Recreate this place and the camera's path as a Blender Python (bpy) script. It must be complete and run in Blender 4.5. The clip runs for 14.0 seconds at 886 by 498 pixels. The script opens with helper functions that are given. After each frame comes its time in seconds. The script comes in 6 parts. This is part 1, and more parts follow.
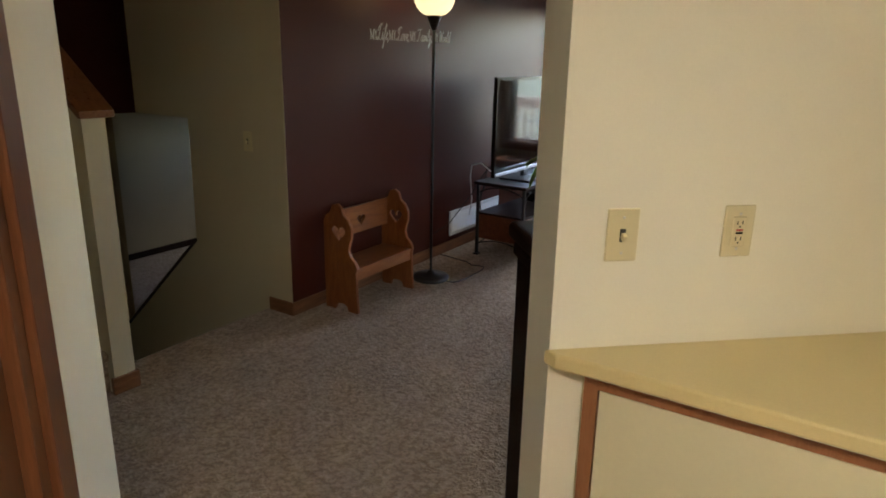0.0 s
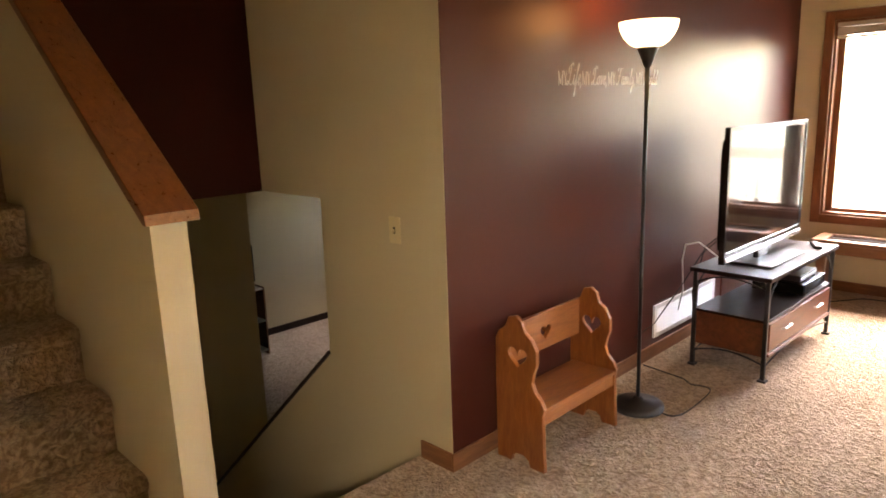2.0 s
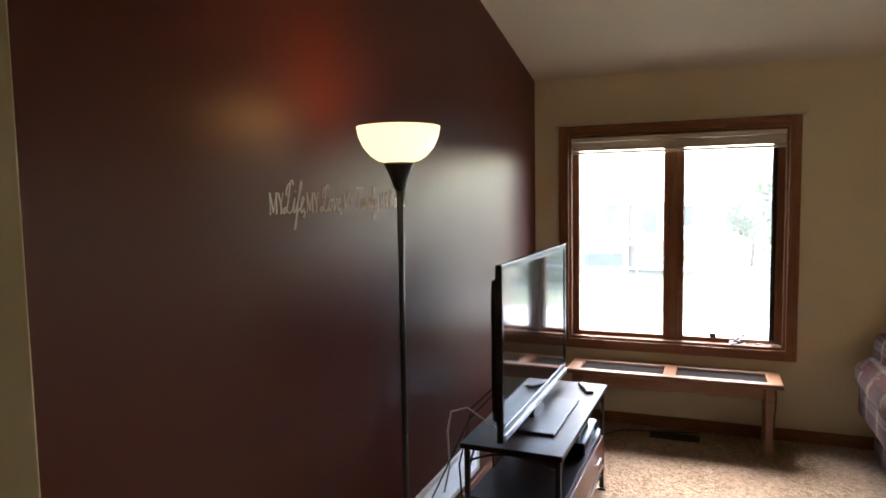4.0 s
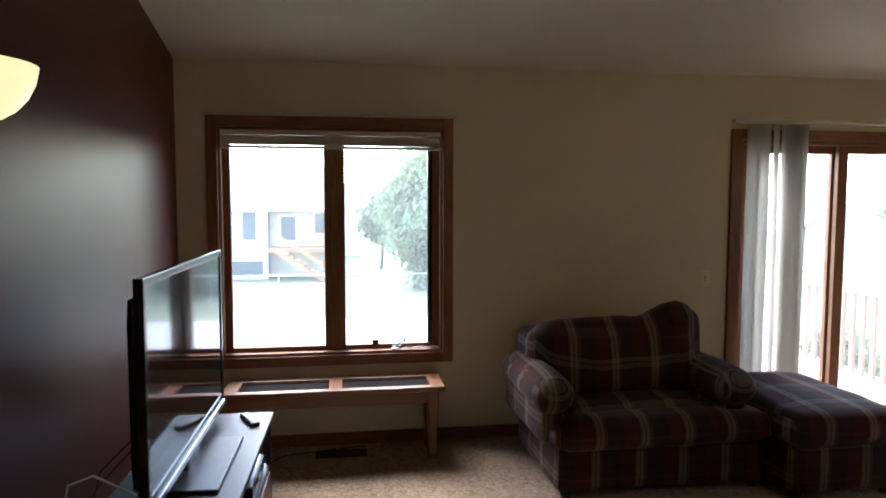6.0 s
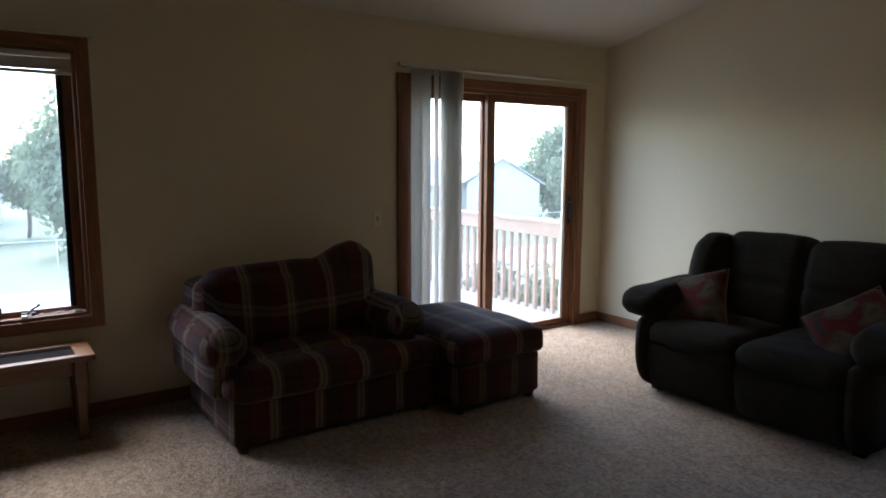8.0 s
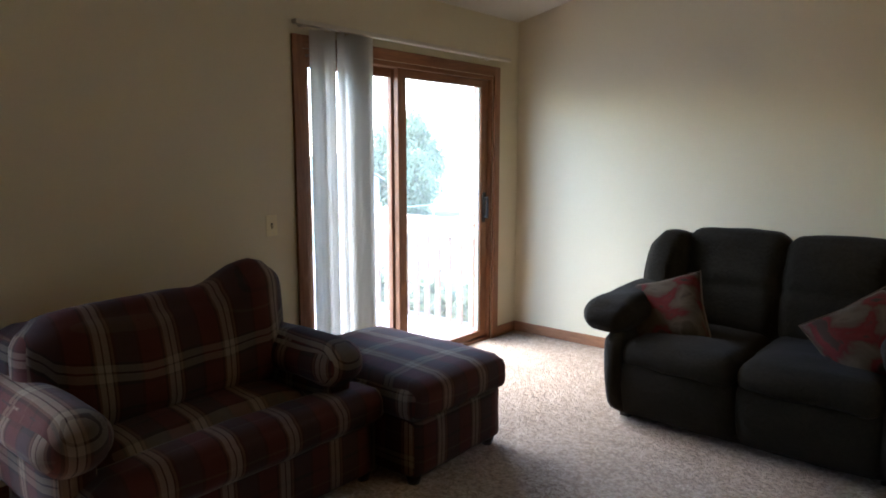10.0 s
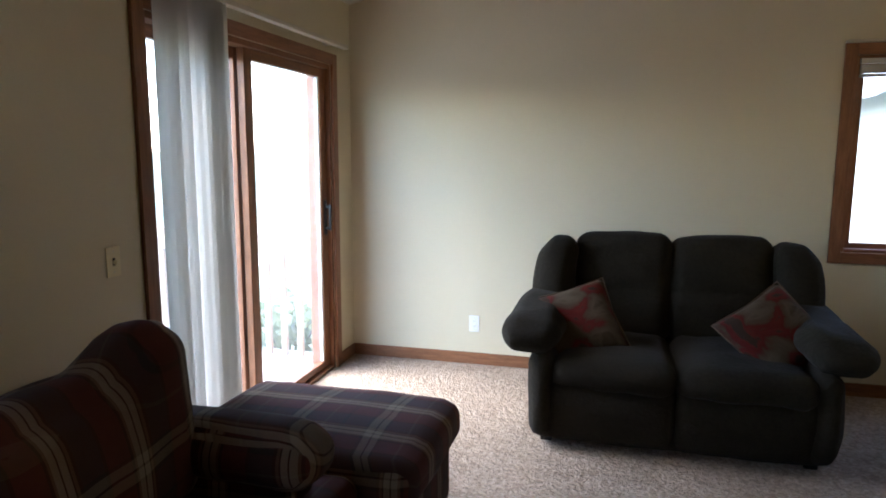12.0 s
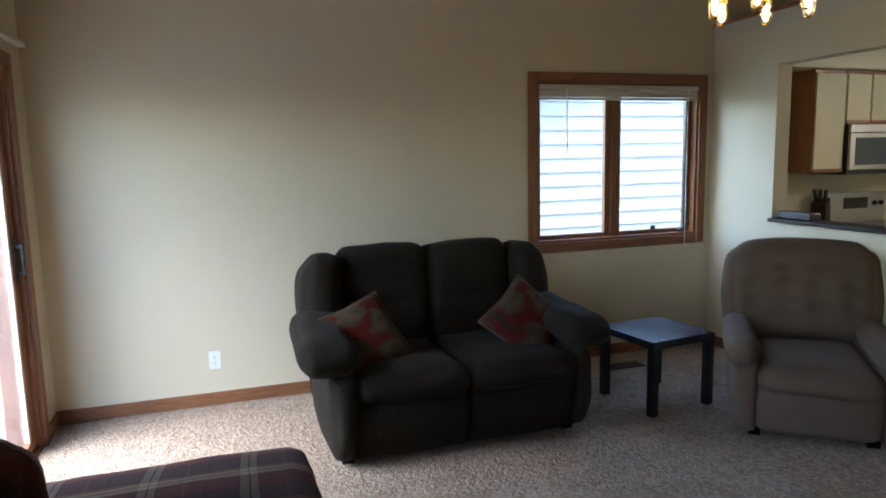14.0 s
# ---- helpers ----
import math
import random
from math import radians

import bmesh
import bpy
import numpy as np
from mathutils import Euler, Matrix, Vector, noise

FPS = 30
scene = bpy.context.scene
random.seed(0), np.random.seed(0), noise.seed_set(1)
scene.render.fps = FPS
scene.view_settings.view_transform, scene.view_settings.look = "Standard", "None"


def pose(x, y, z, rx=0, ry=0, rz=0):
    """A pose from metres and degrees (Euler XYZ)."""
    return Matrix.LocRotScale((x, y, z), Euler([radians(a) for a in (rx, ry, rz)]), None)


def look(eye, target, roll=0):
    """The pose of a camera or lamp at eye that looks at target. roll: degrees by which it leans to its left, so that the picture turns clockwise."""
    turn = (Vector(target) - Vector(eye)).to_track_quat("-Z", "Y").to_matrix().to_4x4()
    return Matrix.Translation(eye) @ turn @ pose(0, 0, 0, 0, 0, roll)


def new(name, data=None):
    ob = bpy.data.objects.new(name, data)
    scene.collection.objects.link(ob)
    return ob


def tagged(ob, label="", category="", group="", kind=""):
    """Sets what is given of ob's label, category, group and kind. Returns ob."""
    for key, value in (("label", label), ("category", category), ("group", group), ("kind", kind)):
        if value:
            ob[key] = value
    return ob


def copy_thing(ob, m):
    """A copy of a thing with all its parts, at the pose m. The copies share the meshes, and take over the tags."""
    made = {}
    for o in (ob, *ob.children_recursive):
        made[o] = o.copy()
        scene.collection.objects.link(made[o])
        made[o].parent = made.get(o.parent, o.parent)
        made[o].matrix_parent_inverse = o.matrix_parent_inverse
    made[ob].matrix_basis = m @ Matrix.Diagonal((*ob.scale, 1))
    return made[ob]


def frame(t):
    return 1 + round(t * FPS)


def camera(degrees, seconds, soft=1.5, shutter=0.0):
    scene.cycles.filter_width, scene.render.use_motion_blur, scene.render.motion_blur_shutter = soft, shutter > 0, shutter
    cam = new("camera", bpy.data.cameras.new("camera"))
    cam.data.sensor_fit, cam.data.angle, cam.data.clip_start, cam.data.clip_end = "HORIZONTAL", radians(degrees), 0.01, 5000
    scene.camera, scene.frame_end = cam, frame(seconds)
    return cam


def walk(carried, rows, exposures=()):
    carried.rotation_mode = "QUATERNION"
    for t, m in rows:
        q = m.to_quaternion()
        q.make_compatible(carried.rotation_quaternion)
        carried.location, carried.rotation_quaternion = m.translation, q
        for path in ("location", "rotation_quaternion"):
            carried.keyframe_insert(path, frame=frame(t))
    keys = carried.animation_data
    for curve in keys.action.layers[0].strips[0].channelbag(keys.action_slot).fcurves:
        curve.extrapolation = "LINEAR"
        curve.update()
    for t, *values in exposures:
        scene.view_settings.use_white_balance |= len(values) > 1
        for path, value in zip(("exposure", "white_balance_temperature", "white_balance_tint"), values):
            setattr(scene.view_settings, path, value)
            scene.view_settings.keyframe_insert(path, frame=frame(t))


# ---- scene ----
cam = camera(67.1, 14.0, 1.8)
PATH = [
    (0, (0.64, 1.399, 1.53), (-0.399, 3.014, 0.97), 1.1),
    (0.5, (0.445, 1.63, 1.542), (-0.829, 3.078, 1.012), -0.1),
    (1, (0.212, 1.858, 1.516), (-1.199, 3.194, 1.039), -1.4),
    (1.5, (-0.01, 2.058, 1.527), (-1.472, 3.345, 1.073), -2.5),
    (2, (-0.3, 2.226, 1.533), (-1.689, 3.604, 1.116), -2.0),
    (4.5, (-0.965, 3.384, 1.674), (-1.497, 5.309, 1.562), -0.5),
    (5, (-0.966, 3.484, 1.66), (-1.261, 5.461, 1.579), 0.1),
    (5.5, (-1.049, 3.549, 1.64), (-1.046, 5.547, 1.54), -0.1),
    (6, (-1.128, 3.684, 1.61), (-0.832, 5.656, 1.462), 0.1),
    (6.5, (-1.145, 3.745, 1.59), (-0.588, 5.655, 1.389), 0.1),
    (7, (-1.092, 3.723, 1.547), (-0.321, 5.554, 1.315), -0.2),
    (7.5, (-1.009, 3.714, 1.517), (-0.047, 5.448, 1.261), -0.1),
    (8, (-0.973, 3.833, 1.487), (0.164, 5.457, 1.221), 0.3),
    (10.5, (-0.742, 5.273, 1.441), (0.857, 6.435, 1.14), -0.5),
    (11, (-0.775, 5.581, 1.475), (0.936, 6.563, 1.145), -0.9),
    (11.5, (-0.775, 5.862, 1.503), (1.042, 6.634, 1.183), -0.6),
    (12, (-0.709, 6.183, 1.478), (1.205, 6.687, 1.189), 0.2),
    (12.5, (-0.607, 6.459, 1.449), (1.362, 6.672, 1.167), 0.2),
    (13, (-0.648, 6.64, 1.482), (1.332, 6.583, 1.204), -1.0),
    (13.5, (-0.604, 6.892, 1.501), (1.345, 6.534, 1.234), -0.9),
    (14, (-0.588, 7.027, 1.525), (1.293, 6.406, 1.253), -1.2),
]
EXPOSURES = [
    (0.0, 4.22, 6800, 11), (0.5, 4.65, 7300, 14), (1.0, 5.4, 8700, 22), (1.5, 5.9, 9000, 23), (2.0, 6.05, 9000, 23),
    (4.5, 4.36, 6800, 13), (5.0, 4.28, 6700, 13), (6.0, 3.9, 6450, 11), (7.0, 3.15, 6050, 8), (7.5, 3.05, 6000, 8), (8.0, 3.15, 5950, 8),
    (10.5, 4.22, 5850, 9), (12.0, 4.03, 5800, 9), (13.5, 3.78, 5750, 8), (14.0, 3.87, 5750, 8),
]
walk(cam, [(t, look(eye, target, roll)) for t, eye, target, roll in PATH], EXPOSURES)


# ---- world, sun, lamps ----
LAMP_W = 0.15
SUN_EL, SUN_AZ = radians(52), radians(346)
world = bpy.data.worlds.new("world")
scene.world = world
world.use_nodes = True
wn = world.node_tree
sky = wn.nodes.new("ShaderNodeTexSky")
sky.sky_type = "NISHITA"
sky.sun_disc = False
sky.sun_elevation, sky.sun_rotation = SUN_EL, SUN_AZ
sky.air_density, sky.dust_density, sky.ozone_density = 1.0, 0.8, 1.0
wn.links.new(sky.outputs[0], wn.nodes["Background"].inputs[0])
wn.nodes["Background"].inputs[1].default_value = 0.15

sun = new("sun", bpy.data.lights.new("sun", "SUN"))
sun.data.energy, sun.data.angle, sun.data.color = 0.8, radians(50), (1.0, 0.97, 0.93)
# a veiled sun, spread wide by the overcast
sun.matrix_world = look((-2.0, 8.0, 10.55), (0, 0, 0))

# ---- measures of the place ----
W, E, N, S = -2.144, 3.741, 8.03, 3.38
STAIR_Y = 4.076
SLOPE, EAVE = 0.214, 2.469
UP, DOWN, LOW_CEIL = 1.6, -1.37, 1.12
TH = 0.14


def ceil_z(y):
    return EAVE + SLOPE * (N - y)


# ---- material tools ----
def principled(name):
    m = bpy.data.materials.new(name)
    m.use_nodes = True
    return m, m.node_tree.nodes, m.node_tree.links, m.node_tree.nodes["Principled BSDF"]


def ramp(nodes, stops, mode="LINEAR"):
    r = nodes.new("ShaderNodeValToRGB")
    r.color_ramp.interpolation = mode
    while len(r.color_ramp.elements) < len(stops):
        r.color_ramp.elements.new(0.5)
    for e, (p, c) in zip(r.color_ramp.elements, stops):
        e.position, e.color = p, (*c, 1)
    return r


def shade(c, k):
    return tuple(min(1.0, v * k) for v in c)


def surface(name, colour, rough=0.6, scale=6.0, fine=60.0, vary=0.12, bump=0.1, depth=0.003, metal=0.0, sheen=0.0, coat=0.0, spec=0.5, per_piece=0.0, stretch=(1, 1, 1)):
    """A surface with large-scale mottling, fine grain in colour and relief."""
    m, n, l, b = principled(name)
    co = n.new("ShaderNodeTexCoord")
    mp = n.new("ShaderNodeMapping")
    mp.inputs["Scale"].default_value = stretch
    l.new(co.outputs["Object"], mp.inputs[0])
    big = n.new("ShaderNodeTexNoise")
    big.inputs["Scale"].default_value, big.inputs["Detail"].default_value = scale, 5
    small = n.new("ShaderNodeTexNoise")
    small.inputs["Scale"].default_value, small.inputs["Detail"].default_value = fine, 4
    for t in (big, small):
        l.new(mp.outputs[0], t.inputs["Vector"])
    mix = n.new("ShaderNodeMath")
    mix.operation = "MULTIPLY_ADD"
    l.new(small.outputs["Fac"], mix.inputs[0])
    mix.inputs[1].default_value = 0.5
    half = n.new("ShaderNodeMath")
    half.operation = "MULTIPLY"
    half.inputs[1].default_value = 0.5
    l.new(big.outputs["Fac"], half.inputs[0])
    l.new(half.outputs[0], mix.inputs[2])
    r = ramp(n, [(0.25, shade(colour, 1 - vary)), (0.75, shade(colour, 1 + vary))])
    l.new(mix.outputs[0], r.inputs[0])
    out = r.outputs[0]
    if per_piece:
        info = n.new("ShaderNodeObjectInfo")
        hsv = n.new("ShaderNodeHueSaturation")
        mr = n.new("ShaderNodeMapRange")
        mr.inputs[3].default_value, mr.inputs[4].default_value = 1 - per_piece, 1 + per_piece
        l.new(info.outputs["Random"], mr.inputs[0])
        l.new(mr.outputs[0], hsv.inputs["Value"])
        l.new(out, hsv.inputs["Color"])
        out = hsv.outputs[0]
    l.new(out, b.inputs["Base Color"])
    rr = n.new("ShaderNodeMapRange")
    rr.inputs[3].default_value, rr.inputs[4].default_value = max(0.02, rough - 0.06), min(1, rough + 0.06)
    l.new(big.outputs["Fac"], rr.inputs[0])
    l.new(rr.outputs[0], b.inputs["Roughness"])
    b.inputs["Metallic"].default_value = metal
    b.inputs["Sheen Weight"].default_value = sheen
    b.inputs["Coat Weight"].default_value = coat
    b.inputs["Specular IOR Level"].default_value = spec
    if bump:
        bp = n.new("ShaderNodeBump")
        bp.inputs["Strength"].default_value, bp.inputs["Distance"].default_value = bump, depth
        l.new(mix.outputs[0], bp.inputs["Height"])
        l.new(bp.outputs[0], b.inputs["Normal"])
    return m


def wood(name, dark, light, rough=0.35, along=(1, 14, 14), scale=3.0, per_piece=0.0, spec=0.5):
    """Stained wood with grain drawn out along one axis."""
    m, n, l, b = principled(name)
    co = n.new("ShaderNodeTexCoord")
    mp = n.new("ShaderNodeMapping")
    mp.inputs["Scale"].default_value = along
    l.new(co.outputs["Object"], mp.inputs[0])
    a = n.new("ShaderNodeTexNoise")
    a.inputs["Scale"].default_value, a.inputs["Detail"].default_value, a.inputs["Distortion"].default_value = scale, 6, 0.8
    f = n.new("ShaderNodeTexNoise")
    f.inputs["Scale"].default_value, f.inputs["Detail"].default_value = scale * 6, 3
    l.new(mp.outputs[0], a.inputs["Vector"])
    l.new(mp.outputs[0], f.inputs["Vector"])
    add = n.new("ShaderNodeMath")
    add.operation = "MULTIPLY_ADD"
    add.inputs[1].default_value = 0.35
    l.new(f.outputs["Fac"], add.inputs[0])
    sc = n.new("ShaderNodeMath")
    sc.operation = "MULTIPLY"
    sc.inputs[1].default_value = 0.65
    l.new(a.outputs["Fac"], sc.inputs[0])
    l.new(sc.outputs[0], add.inputs[2])
    r = ramp(n, [(0.3, dark), (0.52, tuple((p + q) / 2 for p, q in zip(dark, light))), (0.7, light)])
    l.new(add.outputs[0], r.inputs[0])
    l.new(r.outputs[0], b.inputs["Base Color"])
    rr = n.new("ShaderNodeMapRange")
    rr.inputs[3].default_value, rr.inputs[4].default_value = rough - 0.07, rough + 0.1
    l.new(add.outputs[0], rr.inputs[0])
    l.new(rr.outputs[0], b.inputs["Roughness"])
    bp = n.new("ShaderNodeBump")
    b.inputs["Specular IOR Level"].default_value = spec
    bp.inputs["Strength"].default_value, bp.inputs["Distance"].default_value = 0.12, 0.001
    l.new(add.outputs[0], bp.inputs["Height"])
    l.new(bp.outputs[0], b.inputs["Normal"])
    return m


def carpet(name, c1, c2, c3):
    """Cut-pile frieze carpet: curled tufts about a centimetre across, worn lighter and darker in patches."""
    m, n, l, b = principled(name)
    co = n.new("ShaderNodeTexCoord")
    warp = n.new("ShaderNodeTexNoise")
    warp.inputs["Scale"].default_value, warp.inputs["Detail"].default_value = 45, 3
    l.new(co.outputs["Object"], warp.inputs["Vector"])
    ad = n.new("ShaderNodeMix")
    ad.data_type = "VECTOR"
    ad.inputs["Factor"].default_value = 0.05
    l.new(co.outputs["Object"], ad.inputs[4])
    l.new(warp.outputs["Color"], ad.inputs[5])
    vo = n.new("ShaderNodeTexVoronoi")
    vo.inputs["Scale"].default_value = 44
    l.new(ad.outputs[1], vo.inputs["Vector"])
    curl = n.new("ShaderNodeTexNoise")
    curl.inputs["Scale"].default_value, curl.inputs["Detail"].default_value, curl.inputs["Distortion"].default_value = 21, 4, 2.6
    l.new(co.outputs["Object"], curl.inputs["Vector"])
    patch = n.new("ShaderNodeTexNoise")
    patch.inputs["Scale"].default_value, patch.inputs["Detail"].default_value = 2.2, 5
    l.new(co.outputs["Object"], patch.inputs["Vector"])
    h = n.new("ShaderNodeMath")
    h.operation = "MULTIPLY_ADD"
    h.inputs[1].default_value = -0.55
    l.new(vo.outputs["Distance"], h.inputs[0])
    l.new(curl.outputs["Fac"], h.inputs[2])
    r = ramp(n, [(0.05, c1), (0.32, c2), (0.6, c3)])
    l.new(h.outputs[0], r.inputs[0])
    mul = n.new("ShaderNodeHueSaturation")
    pr = n.new("ShaderNodeMapRange")
    pr.inputs[1].default_value, pr.inputs[2].default_value = 0.3, 0.7
    pr.inputs[3].default_value, pr.inputs[4].default_value = 0.84, 1.12
    # vacuum streaks lying across the pile
    turn = n.new("ShaderNodeMapping")
    turn.inputs["Rotation"].default_value = (0, 0, 0.7)
    turn.inputs["Scale"].default_value = (9, 1.1, 1)
    l.new(co.outputs["Object"], turn.inputs[0])
    streak = n.new("ShaderNodeTexNoise")
    streak.inputs["Scale"].default_value, streak.inputs["Detail"].default_value = 1.6, 3
    l.new(turn.outputs[0], streak.inputs["Vector"])
    both = n.new("ShaderNodeMath")
    both.operation = "MULTIPLY_ADD"
    both.inputs[1].default_value = 0.5
    l.new(streak.outputs["Fac"], both.inputs[0])
    hp = n.new("ShaderNodeMath")
    hp.operation = "MULTIPLY"
    hp.inputs[1].default_value = 0.5
    l.new(patch.outputs["Fac"], hp.inputs[0])
    l.new(hp.outputs[0], both.inputs[2])
    l.new(both.outputs[0], pr.inputs[0])
    l.new(pr.outputs[0], mul.inputs["Value"])
    l.new(r.outputs[0], mul.inputs["Color"])
    l.new(mul.outputs[0], b.inputs["Base Color"])
    b.inputs["Roughness"].default_value = 0.95
    b.inputs["Sheen Weight"].default_value = 0.1
    b.inputs["Specular IOR Level"].default_value = 0.1
    bp = n.new("ShaderNodeBump")
    bp.inputs["Strength"].default_value, bp.inputs["Distance"].default_value = 1.0, 0.018
    l.new(h.outputs[0], bp.inputs["Height"])
    l.new(bp.outputs[0], b.inputs["Normal"])
    return m


def plaid(name):
    """Woven plaid: maroon and navy fields, tan and cream bands, running up the faces and over the tops."""
    m, n, l, b = principled(name)
    co = n.new("ShaderNodeTexCoord")
    ge = n.new("ShaderNodeNewGeometry")
    sp = n.new("ShaderNodeSeparateXYZ")
    l.new(co.outputs["Object"], sp.inputs[0])
    sn = n.new("ShaderNodeSeparateXYZ")
    l.new(ge.outputs["Normal"], sn.inputs[0])

    def op(kind, a, b_=None, c_=None):
        o = n.new("ShaderNodeMath")
        o.operation = kind
        for k, v in enumerate((a, b_, c_)):
            if v is None:
                continue
            if isinstance(v, (int, float)):
                o.inputs[k].default_value = v
            else:
                l.new(v, o.inputs[k])
        return o.outputs[0]

    side = op("GREATER_THAN", op("ABSOLUTE", sn.outputs[0]), 0.72)
    x, y, z = sp.outputs
    u = op("ADD", op("MULTIPLY", side, y), op("MULTIPLY", op("SUBTRACT", 1.0, side), x))
    v = op("ADD", op("MULTIPLY", side, z), op("MULTIPLY", op("SUBTRACT", 1.0, side), op("SUBTRACT", z, y)))
    fu = op("FRACT", op("MULTIPLY", u, 1 / 0.25))
    fv = op("FRACT", op("MULTIPLY", v, 1 / 0.31))
    maroon, navy, tan, cream, brown = (0.062, 0.014, 0.009), (0.024, 0.017, 0.015), (0.09, 0.05, 0.026), (0.175, 0.13, 0.085), (0.026, 0.011, 0.006)
    ru = ramp(n, [(0, maroon), (0.27, brown), (0.31, tan), (0.34, cream), (0.42, brown), (0.44, cream), (0.52, brown), (0.54, tan), (0.58, brown), (0.62, navy), (0.92, brown), (0.96, maroon)], "CONSTANT")
    rv = ramp(n, [(0, maroon), (0.26, brown), (0.3, cream), (0.38, brown), (0.4, cream), (0.47, brown), (0.5, maroon), (0.74, tan), (0.77, maroon), (0.95, brown)], "CONSTANT")
    l.new(fu, ru.inputs[0])
    l.new(fv, rv.inputs[0])
    mx = n.new("ShaderNodeMix")
    mx.data_type = "RGBA"
    weave = op("FRACT", op("MULTIPLY", op("ADD", u, v), 260.0))
    fac = op("MULTIPLY_ADD", op("GREATER_THAN", weave, 0.5), 0.16, 0.28)
    l.new(fac, mx.inputs["Factor"])
    l.new(ru.outputs[0], mx.inputs[6])
    l.new(rv.outputs[0], mx.inputs[7])
    no = n.new("ShaderNodeTexNoise")
    no.inputs["Scale"].default_value, no.inputs["Detail"].default_value = 9, 5
    l.new(co.outputs["Object"], no.inputs["Vector"])
    hs = n.new("ShaderNodeHueSaturation")
    mr = n.new("ShaderNodeMapRange")
    mr.inputs[3].default_value, mr.inputs[4].default_value = 0.75, 1.25
    l.new(no.outputs["Fac"], mr.inputs[0])
    l.new(mr.outputs[0], hs.inputs["Value"])
    l.new(mx.outputs[2], hs.inputs["Color"])
    l.new(hs.outputs[0], b.inputs["Base Color"])
    b.inputs["Roughness"].default_value, b.inputs["Sheen Weight"].default_value = 0.9, 0.05
    b.inputs["Specular IOR Level"].default_value = 0.15
    bp = n.new("ShaderNodeBump")
    bp.inputs["Strength"].default_value, bp.inputs["Distance"].default_value = 0.4, 0.004
    fine = n.new("ShaderNodeTexNoise")
    fine.inputs["Scale"].default_value, fine.inputs["Detail"].default_value = 220, 2
    l.new(co.outputs["Object"], fine.inputs["Vector"])
    l.new(op("MULTIPLY_ADD", fine.outputs["Fac"], 0.4, no.outputs["Fac"]), bp.inputs["Height"])
    l.new(bp.outputs[0], b.inputs["Normal"])
    return m


def floral(name):
    """Printed cushion cloth: cream and grey ground with red and brown blossoms."""
    m, n, l, b = principled(name)
    co = n.new("ShaderNodeTexCoord")
    vo = n.new("ShaderNodeTexVoronoi")
    vo.inputs["Scale"].default_value = 6
    no = n.new("ShaderNodeTexNoise")
    no.inputs["Scale"].default_value, no.inputs["Detail"].default_value, no.inputs["Distortion"].default_value = 5.5, 5, 0.7
    l.new(co.outputs["Object"], vo.inputs["Vector"])
    l.new(co.outputs["Object"], no.inputs["Vector"])
    r = ramp(n, [(0, (0.0780, 0.0562, 0.0328)), (0.5, (0.0390, 0.0265, 0.0156)), (0.56, (0.0702, 0.0499, 0.0296)), (0.64, (0.0507, 0.0351, 0.0203)), (0.69, (0.0546, 0.0172, 0.0101)), (0.72, (0.0663, 0.0055, 0.0039)), (0.78, (0.0741, 0.0094, 0.0062)), (0.82, (0.0273, 0.0156, 0.0094))])
    ad = n.new("ShaderNodeMath")
    ad.operation = "MULTIPLY_ADD"
    ad.inputs[1].default_value = 0.35
    l.new(vo.outputs["Distance"], ad.inputs[0])
    l.new(no.outputs["Fac"], ad.inputs[2])
    l.new(ad.outputs[0], r.inputs[0])
    l.new(r.outputs[0], b.inputs["Base Color"])
    b.inputs["Roughness"].default_value, b.inputs["Specular IOR Level"].default_value = 0.85, 0.12
    return m


def glass(name, tint=(1, 1, 1), rough=0.0, gloss=0.06):
    """Thin pane: lets light straight through, with a faint mirror."""
    m, n, l, b = principled(name)
    n.remove(b)
    tr, gl, mx = n.new("ShaderNodeBsdfTransparent"), n.new("ShaderNodeBsdfGlossy"), n.new("ShaderNodeMixShader")
    tr.inputs[0].default_value = (*tint, 1)
    gl.inputs["Roughness"].default_value = rough
    lw_ = n.new("ShaderNodeLayerWeight")
    po = n.new("ShaderNodeMath")
    po.operation = "POWER"
    po.inputs[1].default_value = 5.0
    l.new(lw_.outputs["Facing"], po.inputs[0])
    ma = n.new("ShaderNodeMath")
    ma.operation = "MULTIPLY_ADD"
    ma.inputs[1].default_value, ma.inputs[2].default_value = 0.6, 0.03
    l.new(po.outputs[0], ma.inputs[0])
    l.new(ma.outputs[0], mx.inputs[0])
    l.new(tr.outputs[0], mx.inputs[1])
    l.new(gl.outputs[0], mx.inputs[2])
    # milky veil put into the glass to imitate haze over the view
    veil, veil_mix = n.new("ShaderNodeBsdfTranslucent"), n.new("ShaderNodeMixShader")
    veil.inputs[0].default_value = (0.9, 0.9, 0.9, 1)
    veil_mix.inputs[0].default_value = 0.022
    l.new(mx.outputs[0], veil_mix.inputs[1])
    l.new(veil.outputs[0], veil_mix.inputs[2])
    l.new(veil_mix.outputs[0], n["Material Output"].inputs[0])
    return m


def glow(name, colour, strength):
    m, n, l, b = principled(name)
    b.inputs["Base Color"].default_value = (0.8, 0.76, 0.68, 1)
    b.inputs["Emission Color"].default_value = (*colour, 1)
    b.inputs["Emission Strength"].default_value = strength
    b.inputs["Roughness"].default_value = 0.3
    return m


